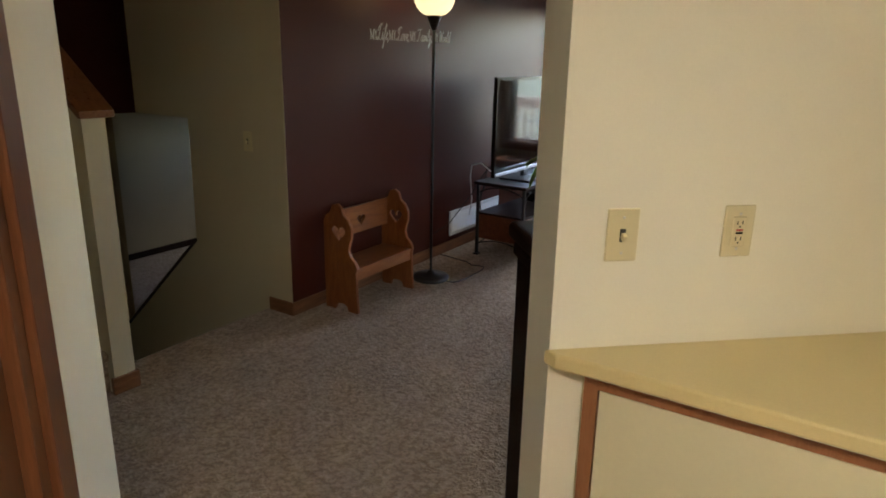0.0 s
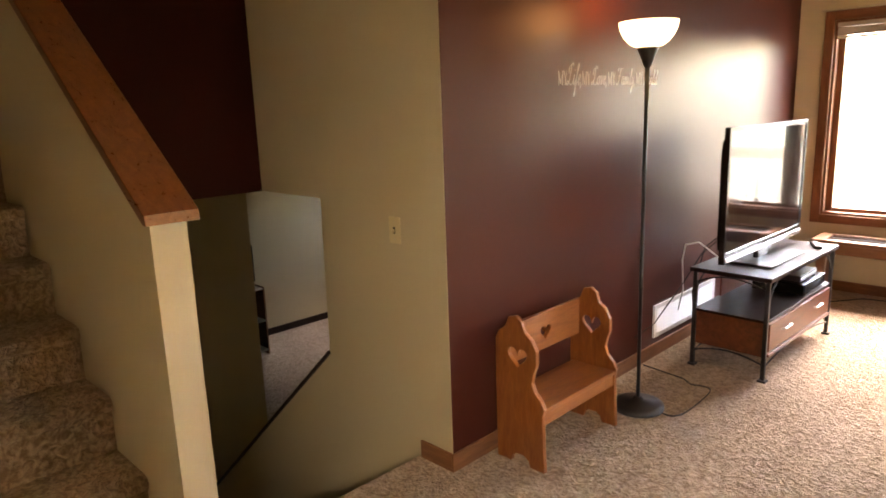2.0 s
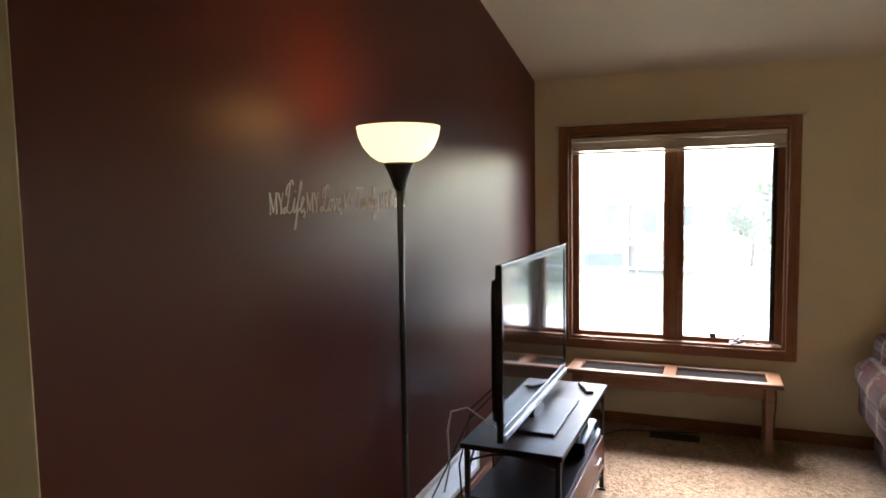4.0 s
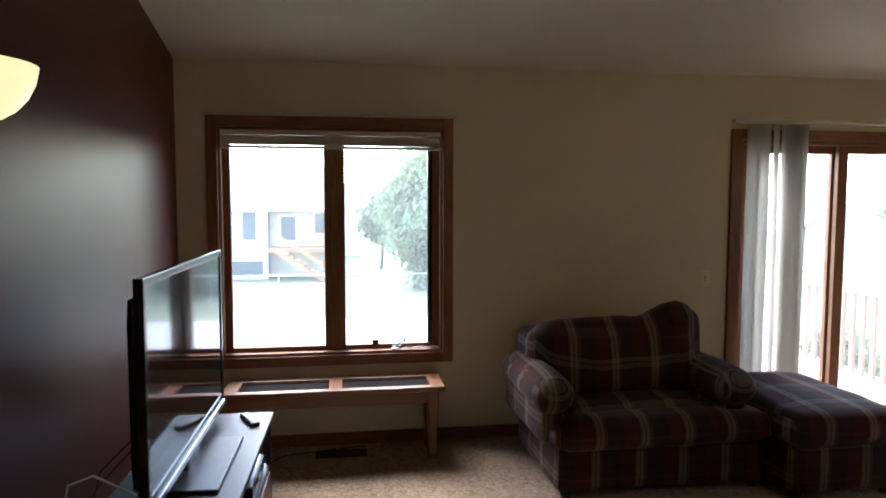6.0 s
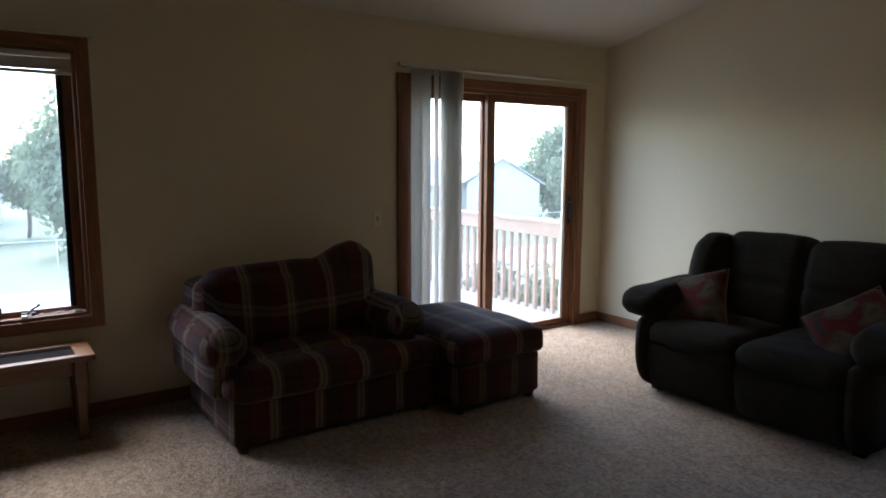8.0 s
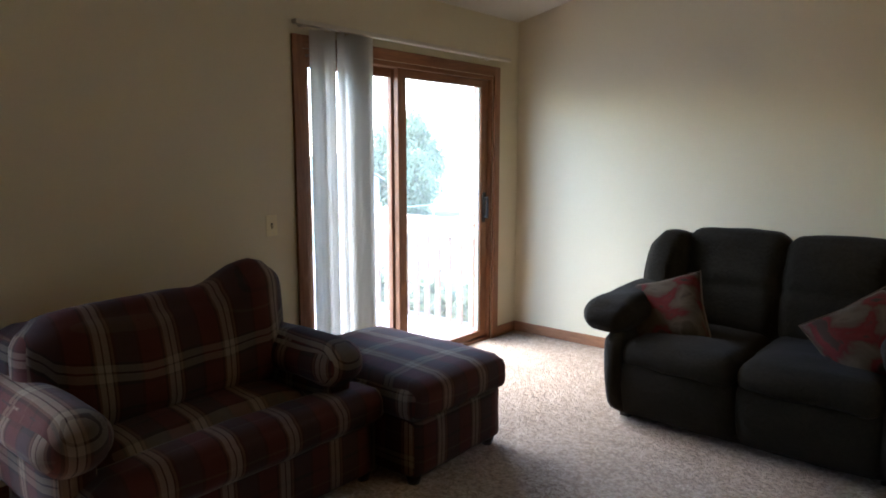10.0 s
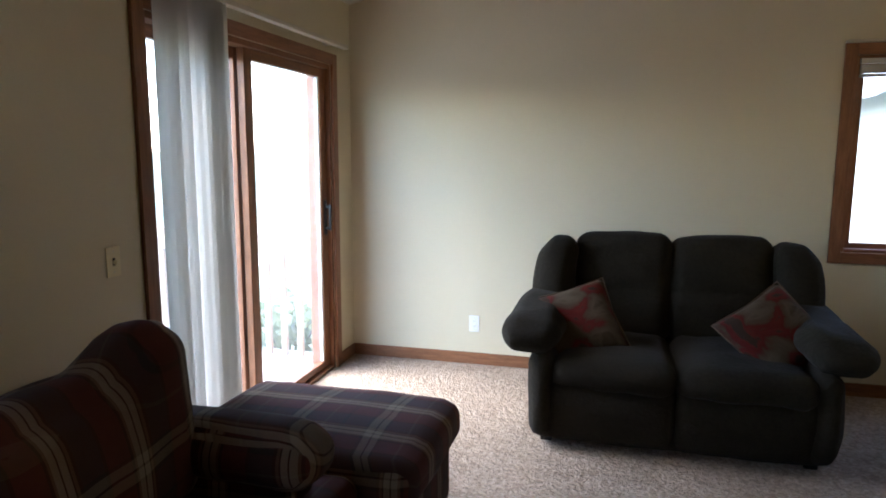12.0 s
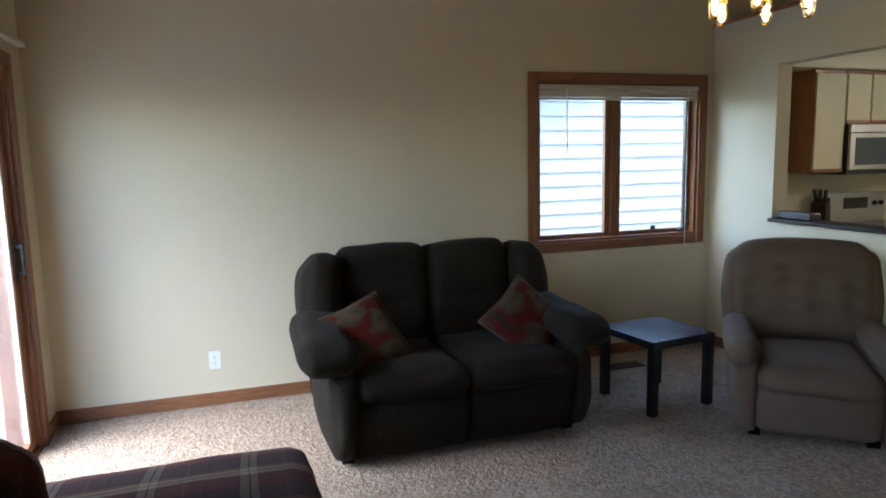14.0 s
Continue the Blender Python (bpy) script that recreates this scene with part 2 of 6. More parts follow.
def leaves(name, c1, c2):
    m, n, l, b = principled(name)
    ge = n.new("ShaderNodeNewGeometry")
    r = ramp(n, [(0, c1), (1, c2)])
    l.new(ge.outputs["Random Per Island"], r.inputs[0])
    l.new(r.outputs[0], b.inputs["Base Color"])
    b.inputs["Roughness"].default_value = 0.6
    # light glows through the blades
    tl, mx = n.new("ShaderNodeBsdfTranslucent"), n.new("ShaderNodeMixShader")
    mx.inputs[0].default_value = 0.45
    l.new(r.outputs[0], tl.inputs[0])
    l.new(b.outputs[0], mx.inputs[1])
    l.new(tl.outputs[0], mx.inputs[2])
    l.new(mx.outputs[0], n["Material Output"].inputs[0])
    return m


WALL_C = (0.56, 0.488, 0.338)
M = dict(
    wall=surface("cream_paint", WALL_C, 0.55, 1.6, 140, 0.035, 0.12, 0.002),
    kitchen_wall=surface("kitchen_paint", (0.82, 0.775, 0.645), 0.5, 1.6, 140, 0.03, 0.1, 0.002),
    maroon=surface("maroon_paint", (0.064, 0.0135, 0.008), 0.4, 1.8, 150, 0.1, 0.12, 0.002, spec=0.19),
    # maroon paint with the stairwell's shade put into its colour
    maroon_shaded=surface("maroon_paint_shaded", (0.03, 0.0055, 0.0035), 0.65, 1.8, 150, 0.1, 0.12, 0.002, spec=0.06),
    # tan, darker and browner than the cream walls
    tan=surface("tan_wall", (0.36, 0.26, 0.13), 0.6, 1.6, 140, 0.05, 0.12, 0.002),
    ceiling=surface("ceiling_paint", (0.53, 0.49, 0.41), 0.9, 2.0, 90, 0.04, 0.2, 0.003, spec=0.2),
    white=surface("white_paint", (0.72, 0.72, 0.7), 0.6, 2.0, 120, 0.04, 0.1, 0.002),
    carpet=carpet("frieze_carpet", (0.29, 0.21, 0.145), (0.43, 0.322, 0.232), (0.52, 0.4, 0.295)),
    low_carpet=carpet("grey_carpet", (0.25, 0.2, 0.17), (0.4, 0.34, 0.3), (0.5, 0.44, 0.39)),
    trim_x=wood("oak_trim_x", (0.135, 0.054, 0.024), (0.28, 0.122, 0.055), 0.4, (1.5, 16, 16), spec=0.32),
    trim_y=wood("oak_trim_y", (0.135, 0.054, 0.024), (0.28, 0.122, 0.055), 0.4, (16, 1.5, 16), spec=0.32),
    trim_z=wood("oak_trim_z", (0.135, 0.054, 0.024), (0.28, 0.122, 0.055), 0.4, (16, 16, 1.5), spec=0.32),
    casing_dark=wood("dark_stained_casing", (0.09, 0.03, 0.012), (0.18, 0.065, 0.025), 0.3, (16, 16, 1.5)),
    cap=wood("stair_cap", (0.13, 0.04, 0.014), (0.24, 0.085, 0.03), 0.28, (1.5, 14, 14)),
    pine=wood("honey_pine", (0.2, 0.058, 0.016), (0.37, 0.13, 0.038), 0.35, (9, 9, 1.5)),
    pine_y=wood("honey_pine_long", (0.2, 0.058, 0.016), (0.37, 0.13, 0.038), 0.35, (9, 1.5, 9)),
    oak=wood("light_oak", (0.11, 0.044, 0.016), (0.21, 0.092, 0.036), 0.35, (1.5, 12, 12)),
    mahogany=wood("cherry_veneer", (0.1, 0.028, 0.014), (0.22, 0.07, 0.032), 0.3, (10, 1.5, 10)),
    espresso=wood("dark_walnut", (0.010, 0.0045, 0.0035), (0.028, 0.012, 0.008), 0.4, (10, 1.5, 10), spec=0.25),
    walnut=wood("matt_dark_walnut", (0.010, 0.0045, 0.0035), (0.028, 0.012, 0.008), 0.6, (10, 1.5, 10), spec=0.1),
    iron=surface("black_iron", (0.018, 0.016, 0.016), 0.45, 20, 200, 0.2, 0.15, 0.001),
    black=surface("black_plastic", (0.012, 0.012, 0.013), 0.22, 20, 300, 0.15, 0.02, 0.0005),
    matte_black=surface("black_lacquer", (0.02, 0.02, 0.022), 0.35, 12, 200, 0.15, 0.05, 0.0005),
    table_top=surface("black_ash_top", (0.035, 0.04, 0.055), 0.25, 10, 160, 0.2, 0.05, 0.0006),
    silver=surface("brushed_metal", (0.55, 0.55, 0.55), 0.3, 10, 200, 0.06, 0.05, 0.0005, metal=1.0),
    steel=surface("stainless", (0.5, 0.49, 0.47), 0.3, 4, 200, 0.03, 0.02, 0.0003, metal=1.0),
    brass=surface("polished_brass", (0.7, 0.45, 0.14), 0.2, 10, 200, 0.06, 0.03, 0.0005, metal=1.0),
    nickel=surface("satin_nickel", (0.6, 0.58, 0.54), 0.3, 20, 200, 0.05, 0.02, 0.0005, metal=1.0),
    charcoal=surface("charcoal_microfibre", (0.018, 0.0138, 0.0088), 0.95, 7, 60, 0.35, 0.7, 0.012, sheen=0.02, spec=0.1),
    taupe=surface("taupe_velour", (0.115, 0.078, 0.051), 0.92, 6, 240, 0.2, 0.25, 0.003, sheen=0.03, spec=0.15),
    plaid=plaid("plaid_upholstery"),
    floral=floral("floral_cloth"),
    ivory=surface("ivory_plastic", (0.66, 0.58, 0.36), 0.35, 10, 100, 0.03, 0.02, 0.0005),
    white_plastic=surface("white_plastic", (0.75, 0.74, 0.7), 0.4, 10, 100, 0.03, 0.02, 0.0005),
    vent=surface("vent_enamel", (0.78, 0.77, 0.74), 0.4, 10, 100, 0.03, 0.02, 0.0005),
    slot=surface("dark_slot", (0.02, 0.018, 0.016), 0.6, 10, 100, 0.1, 0.0),
    red=surface("red_plastic", (0.45, 0.04, 0.03), 0.4, 10, 100, 0.05, 0.0),
    laminate=surface("yellow_laminate", (0.68, 0.56, 0.29), 0.35, 3, 160, 0.06, 0.04, 0.0006),
    laminate_edge=surface("pale_laminate_edge", (0.7, 0.64, 0.48), 0.4, 6, 140, 0.05, 0.03, 0.0006),
    cab_door=surface("almond_laminate", (0.72, 0.66, 0.46), 0.4, 3, 120, 0.03, 0.03, 0.0006),
    cab_wood=wood("cabinet_oak", (0.26, 0.1, 0.045), (0.38, 0.17, 0.08), 0.35, (12, 12, 1.5)),
    vane=surface("vertical_vane", (0.62, 0.59, 0.53), 0.7, 8, 160, 0.05, 0.15, 0.001, stretch=(10, 10, 1)),
    blind=surface("blind_slats", (0.5, 0.45, 0.37), 0.5, 8, 100, 0.05, 0.03, 0.0008),
    pane=glass("window_glass"),
    screen=surface("tv_screen", (0.006, 0.006, 0.007), 0.07, 3, 40, 0.05, 0.0, spec=0.8, coat=0.2),
    smoked=surface("smoked_glass", (0.02, 0.02, 0.022), 0.06, 3, 40, 0.05, 0.0),
    shade=glow("lit_opal_shade", (1.0, 0.78, 0.42), 0.075),
    bulb=glow("warm_bulb", (1.0, 0.7, 0.3), 1.0),
    dim_bulb=glow("candle_bulb", (1.0, 0.62, 0.2), 5.0),
    # glow of the unseen light added in the kitchen
    kitchen_glow=glow("unseen_light_diffuser", (1.0, 0.93, 0.78), 2.1),
    decal=surface("pale_vinyl_letters", (0.5, 0.43, 0.4), 0.5, 10, 100, 0.03, 0.0),
    cord=surface("dark_cord", (0.02, 0.018, 0.017), 0.5, 10, 100, 0.1, 0.0),
    white_cord=surface("white_cord", (0.7, 0.69, 0.66), 0.45, 10, 100, 0.05, 0.0),
    green=leaves("plant_leaf", (0.09, 0.17, 0.015), (0.2, 0.32, 0.03)),
    green_pot=surface("lime_pot", (0.2, 0.36, 0.03), 0.35, 8, 80, 0.06, 0.03, 0.0005),
    deck=wood("weathered_deck", (0.28, 0.24, 0.21), (0.42, 0.37, 0.33), 0.8, (1.5, 12, 12), per_piece=0.1),
    rail=wood("cedar_rail", (0.32, 0.21, 0.14), (0.44, 0.31, 0.22), 0.75, (10, 2, 4)),
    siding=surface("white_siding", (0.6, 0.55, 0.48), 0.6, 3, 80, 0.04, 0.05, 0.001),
    # white siding with the shade on the neighbour's gable put into its colour
    shaded_siding=surface("white_siding_shaded", (0.36, 0.335, 0.31), 0.6, 3, 80, 0.04, 0.05, 0.001),
    grey_siding=surface("grey_siding", (0.42, 0.385, 0.35), 0.6, 3, 80, 0.05, 0.05, 0.001),
    roof=surface("asphalt_shingle", (0.4, 0.39, 0.38), 0.9, 5, 60, 0.15, 0.3, 0.01),
    grass=surface("lawn", (0.135, 0.155, 0.085), 0.95, 0.5, 12, 0.35, 0.5, 0.05),
    concrete=surface("concrete_path", (0.36, 0.35, 0.33), 0.85, 1.2, 30, 0.12, 0.2, 0.005),
    new_wood=wood("new_lumber", (0.34, 0.17, 0.085), (0.46, 0.26, 0.14), 0.7, (2, 8, 8)),
    galv=surface("galvanised_pipe", (0.55, 0.56, 0.57), 0.4, 10, 100, 0.08, 0.02, 0.0005, metal=0.6),
    bark=surface("bark", (0.13, 0.1, 0.075), 0.95, 4, 30, 0.3, 0.6, 0.02),
    leaf=leaves("tree_leaf", (0.14, 0.19, 0.105), (0.26, 0.325, 0.2)),
    leaf2=leaves("shrub_leaf", (0.12, 0.15, 0.08), (0.26, 0.27, 0.15)),
    window_dark=surface("far_window", (0.08, 0.1, 0.12), 0.1, 3, 40, 0.1, 0.0),
    wood_floor=wood("floor_strip", (0.2, 0.085, 0.035), (0.36, 0.17, 0.075), 0.35, (12, 1.5, 12)),
)


# ---- mesh tools ----
def finish(name, bm, material, parent=None, label="", smooth=False):
    me = bpy.data.meshes.new(name)
    bmesh.ops.recalc_face_normals(bm, faces=bm.faces)
    bm.to_mesh(me)
    bm.free()
    me.materials.append(M[material] if isinstance(material, str) else material)
    if smooth:
        me.polygons.foreach_set("use_smooth", [True] * len(me.polygons))
    ob = new(name, me)
    if parent is not None:
        ob.parent = parent
    if label:
        ob["label"] = label
    return ob


def part(name, bm, material, parent, label="", smooth=False):
    return finish(name, bm, material, parent, label, smooth)


def thing(name, m, label, category, group=""):
    """An Empty at a thing's base, which carries its parts."""
    ob = new(name)
    ob.empty_display_size = 0.1
    ob.matrix_basis = m
    return tagged(ob, label, category, group)


def structure(name, bm, material, label="", smooth=False):
    return tagged(finish(name, bm, material, None, "", smooth), label, name.split("_")[0], "", "structure")


def box(bm, x0, x1, y0, y1, z0, z1, bevel=0.0, segs=2, m=None):
    g = bmesh.ops.create_cube(bm, size=1)["verts"]
    t = Matrix.Translation(((x0 + x1) / 2, (y0 + y1) / 2, (z0 + z1) / 2)) @ Matrix.Diagonal((abs(x1 - x0), abs(y1 - y0), abs(z1 - z0), 1))
    bmesh.ops.transform(bm, matrix=t, verts=g)
    if bevel:
        es = list({e for v in g for e in v.link_edges})
        r = bmesh.ops.bevel(bm, geom=es, offset=bevel, segments=segs, profile=0.5, affect="EDGES")
        g = list({v for f in r["faces"] for v in f.verts} | {v for v in g if v.is_valid})
    if m is not None:
        bmesh.ops.transform(bm, matrix=m, verts=[v for v in g if v.is_valid])
    return bm


def B(x0, x1, y0, y1, z0, z1, bevel=0.0, segs=2):
    return box(bmesh.new(), x0, x1, y0, y1, z0, z1, bevel, segs)


def lathe(profile, steps=32, bm=None, at=(0, 0, 0)):
    """Turn (radius, height) pairs round the z axis."""
    bm = bm or bmesh.new()
    rings = []
    for r, z in profile:
        rings.append([bm.verts.new((at[0] + r * math.cos(a), at[1] + r * math.sin(a), at[2] + z)) for a in (2 * math.pi * k / steps for k in range(steps))])
    for a, b in zip(rings, rings[1:]):
        for k in range(steps):
            bm.faces.new((a[k], a[(k + 1) % steps], b[(k + 1) % steps], b[k]))
    if profile[0][0] > 0:
        bm.faces.new(rings[0])
    if profile[-1][0] > 0:
        bm.faces.new(rings[-1])
    bmesh.ops.remove_doubles(bm, verts=bm.verts, dist=1e-5)
    return bm


def tube(points, r, steps=8, bm=None):
    """A round rod along a line of points."""
    bm = bm or bmesh.new()
    pts = [Vector(p) for p in points]
    rings = []
    up = Vector((0, 0, 1))
    for k, p in enumerate(pts):
        d = (pts[min(k + 1, len(pts) - 1)] - pts[max(k - 1, 0)]).normalized()
        a = d.cross(up if abs(d.z) < 0.95 else Vector((1, 0, 0))).normalized()
        b = d.cross(a)
        rings.append([bm.verts.new(p + r * (math.cos(t) * a + math.sin(t) * b)) for t in (2 * math.pi * i / steps for i in range(steps))])
    for a, b in zip(rings, rings[1:]):
        for i in range(steps):
            bm.faces.new((a[i], a[(i + 1) % steps], b[(i + 1) % steps], b[i]))
    bm.faces.new(rings[0])
    bm.faces.new(rings[-1])
    return bm


def soft(x0, x1, y0, y1, z0, z1, r=0.05, puff=0.02, cuts=12, rough=0.004, seed=0, m=None, bm=None, crown=0.0):
    """A stuffed block: rounded edges, bulging faces, slightly uneven cloth."""
    out = bm or bmesh.new()
    b = bmesh.new()
    bmesh.ops.create_cube(b, size=2)
    bmesh.ops.subdivide_edges(b, edges=b.edges[:], cuts=cuts, use_grid_fill=True)
    c = Vector(((x0 + x1) / 2, (y0 + y1) / 2, (z0 + z1) / 2))
    h = Vector(((x1 - x0) / 2, (y1 - y0) / 2, (z1 - z0) / 2))
    r = min(r, h.x, h.y, h.z)
    for v in b.verts:
        q = v.co.copy()
        p = Vector((q.x * h.x, q.y * h.y, q.z * h.z))
        core = Vector((max(-(h.x - r), min(h.x - r, p.x)), max(-(h.y - r), min(h.y - r, p.y)), max(-(h.z - r), min(h.z - r, p.z))))
        d = p - core
        if d.length > 1e-6:
            p = core + d.normalized() * r
        k = max(range(3), key=lambda i: abs(q[i]))
        i, j = (k + 1) % 3, (k + 2) % 3
        p[k] += math.copysign(puff, q[k]) * (1 - q[i] ** 2) * (1 - q[j] ** 2)
        p.z += crown * (1 - q.x * q.x) * max(0, q.z)
        w = noise.noise_vector((p + c) * 7 + Vector((seed, seed * 2, 0))) * rough + noise.noise_vector((p + c) * 2.5 + Vector((seed, 0, 3))) * rough * 1.5
        v.co = c + p + w
    if m is not None:
        bmesh.ops.transform(b, matrix=m, verts=b.verts)
    me = bpy.data.meshes.new("tmp")
    b.to_mesh(me)
    b.free()
    out.from_mesh(me)
    bpy.data.meshes.remove(me)
    return out


def prism(outline, thick, holes=(), axis="x", at=0.0, bevel=0.0):
    """A board cut to an outline of (a, b) pairs, with holes; it lies across the axis, from at to at + thick."""
    cu = bpy.data.curves.new("tmp", "CURVE")
    cu.dimensions, cu.fill_mode, cu.extrude, cu.bevel_depth = "2D", "BOTH", thick / 2 - bevel, bevel
    cu.bevel_resolution = 1
    for ring in (outline, *holes):
        sp = cu.splines.new("POLY")
        sp.points.add(len(ring) - 1)
        for p, (a, b) in zip(sp.points, ring):
            p.co = (a, b, 0, 1)
        sp.use_cyclic_u = True
    ob = bpy.data.objects.new("tmp", cu)
    scene.collection.objects.link(ob)
    dg = bpy.context.evaluated_depsgraph_get()
    me = bpy.data.meshes.new_from_object(ob.evaluated_get(dg))
    bpy.data.objects.remove(ob)
    bpy.data.curves.remove(cu)
    bm = bmesh.new()
    bm.from_mesh(me)
    bpy.data.meshes.remove(me)
    bmesh.ops.remove_doubles(bm, verts=bm.verts, dist=1e-5)
    t = at + thick / 2
    turn = {"x": Matrix(((0, 0, 1, t), (1, 0, 0, 0), (0, 1, 0, 0), (0, 0, 0, 1))),
            "y": Matrix(((1, 0, 0, 0), (0, 0, -1, t), (0, 1, 0, 0), (0, 0, 0, 1))),
            "z": Matrix(((1, 0, 0, 0), (0, 1, 0, 0), (0, 0, 1, t), (0, 0, 0, 1)))}[axis]
    bmesh.ops.transform(bm, matrix=turn, verts=bm.verts)
    for f in bm.faces:
        f.smooth = False
    return bm


def rect(a0, a1, b0, b1):
    return [(a0, b0), (a1, b0), (a1, b1), (a0, b1)]


def heart(cx, cy, s):
    pts = []
    for k in range(28):
        a = 2 * math.pi * k / 28
        pts.append((cx + s * math.sin(a) ** 3, cy + s * (0.81 * math.cos(a) - 0.31 * math.cos(2 * a) - 0.125 * math.cos(3 * a) - 0.06 * math.cos(4 * a))))
    return pts


# ---- setting: floors, walls, ceiling ----
structure("floor", prism([(-2.35, STAIR_Y), (-2.35, 1.0), (-1.2, -2.0), (E, -2.0), (E, N), (W, N), (W, STAIR_Y)], 0.3, axis="z", at=-0.3), "carpet", "beige frieze carpet over the living room floor")
structure("floor_lower", B(-8.1, -2.9, 1.0, 9.1, DOWN - 0.2, DOWN), "low_carpet", "grey carpet on the lower level floor")
structure("floor_upper", B(-5.4, -4.112, 1.0, 2.86, UP - 0.25, UP), "carpet", "beige carpeted upper landing")

# north wall with the window and the patio door
W1 = (-1.895, -0.478, 0.60, 2.062)
PD = (1.622, 3.41, 0.0, 2.03)
structure("wall_north", prism([(W - TH, -0.3), (W - TH, EAVE), (E + TH, EAVE), (E + TH, -0.3), (PD[1], -0.3), (PD[1], PD[3]), (PD[0], PD[3]), (PD[0], -0.3)], TH, [rect(*W1)], "y", N), "wall", "cream painted wall with a window and a patio door")
# east wall with a window
W2 = (3.512, 4.888, 0.888, 2.036)
structure("wall_east", prism([(-2.0, -0.3), (N, -0.3), (N, EAVE), (-2.0, ceil_z(-2.0))], TH, [rect(*W2)], "x", E), "wall", "cream painted gable wall behind the loveseat")
structure("wall_west", prism([(STAIR_Y, -1.6), (N, -1.6), (N, EAVE), (STAIR_Y, ceil_z(STAIR_Y))], TH, (), "x", W - TH), "maroon", "maroon painted accent wall")
structure("wall_stair", prism([(W - TH, -1.6), (W - TH, ceil_z(STAIR_Y)), (-3.535, ceil_z(STAIR_Y)), (-3.535, LOW_CEIL), (-2.993, LOW_CEIL), (-3.007, 0.318), (-4.6, -1.12), (-4.6, -1.6)], 0.11, (), "y", STAIR_Y), "wall", "cream wall beside the stairs with a cut-out to the lower room")
structure("wall_stair_return", B(W - TH + 0.001, W - 0.002, STAIR_Y - 0.003, STAIR_Y, -0.3, ceil_z(STAIR_Y)), "wall", "cream painted end of the accent wall")
structure("trim_cutout", prism([(-3.0, 0.326), (-3.007, 0.319), (-4.6, -1.12), (-4.6, -1.095), (-3.012, 0.338)], 0.13, (), "y", STAIR_Y - 0.01), "espresso", "dark wooden cap on the sloping cut-out edge")
structure("wall_upper_maroon", B(-3.655, -3.535, 3.02, STAIR_Y + 0.11, LOW_CEIL, ceil_z(3)), "maroon_shaded", "maroon wall over the lower stairs with its shade in the colour")
structure("wall_lower_end", B(-4.84, -4.72, 1.0, 4.62, DOWN, LOW_CEIL), "tan", "tan wall at the foot of the lower stairs")
structure("wall_lower_far", B(-8.14, -8.0, 1.0, 9.1, DOWN, LOW_CEIL), "wall", "cream wall of the lower room")
structure("baseboard_lower", B(-8.0, -7.985, 4.6, 9.0, DOWN, DOWN + 0.09), "espresso", "dark baseboard in the lower room")
# opening out of view, added to let daylight onto the far wall
structure("wall_lower_north", prism(rect(-8.1, -2.3, DOWN, LOW_CEIL), 0.12, [rect(-7.7, -7.25, 0.25, 0.75)], "y", 9.0), "white", "white outer wall of the lower room with an unseen opening added for daylight")
structure("ceiling_lower", prism([(-8.1, 1.0), (-3.657, 1.0), (-3.657, STAIR_Y + 0.112), (W - TH, STAIR_Y + 0.112), (W - TH, 9.1), (-8.1, 9.1)], 0.12, (), "z", LOW_CEIL), "ceiling", "plain ceiling of the lower room")
structure("wall_lower_east", B(W - TH - 0.1, W - TH, STAIR_Y + 0.11, 9.1, DOWN, LOW_CEIL), "white", "plain wall of the lower room")
# two walls out of view, added to block daylight under the floor
structure("wall_foundation", B(-2.34, -2.24, 1.0, STAIR_Y + 0.1, -1.6, -0.301), "wall", "unseen foundation wall added to keep daylight out below the floor")
structure("wall_lower_south", B(-8.1, -2.24, 0.88, 1.0, DOWN - 0.2, UP - 0.26), "white", "unseen wall of the lower level added to keep daylight out")
structure("wall_stair_south", B(-5.4, -0.62, 1.82, 1.94, -0.3, 4.0), "wall", "cream wall along the upper stairs")
structure("wall_landing", B(-5.5, -5.38, 1.0, 4.4, LOW_CEIL, 4.0), "wall", "cream wall at the head of the stairs")
structure("wall_landing_north", B(-5.4, -3.656, 2.93, 3.02, UP - 0.25, 4.0), "wall", "cream wall beside the landing")

# slanting kitchen walls
D = Vector((0.735, 0.678, 0)).normalized()
P = Vector((-D.y, D.x, 0))
A0 = Vector((0.109, 2.665, 0))
KW = 1.087
ang = math.degrees(math.atan2(D.y, D.x))
KZ = 2.36


def slab(name, origin, length, thick, z0, z1, material, label):
    ob = structure(name, B(0, length, 0, thick, z0, z1), material, label)
    ob.matrix_basis = Matrix.Translation(origin) @ Matrix.Rotation(radians(ang), 4, "Z")
    return ob


slab("wall_kitchen", A0, KW, 0.165, 0, KZ, "kitchen_wall", "cream kitchen wall with a switch and an outlet")
L0 = Vector((-0.546, 2.033, 0))
lw = structure("wall_hall", B(0, 0.305, -0.12, 0, 0, KZ), "kitchen_wall", "cream wall end beside a door casing")
lw.matrix_basis = Matrix.Translation(L0) @ Matrix.Rotation(math.atan2(-0.66, 0.75), 4, "Z")
lw2 = structure("wall_hall_rest", B(0.305, 3.2, -0.14, -0.02, 0, KZ), "kitchen_wall", "plain kitchen side wall")
lw2.matrix_basis = lw.matrix_basis
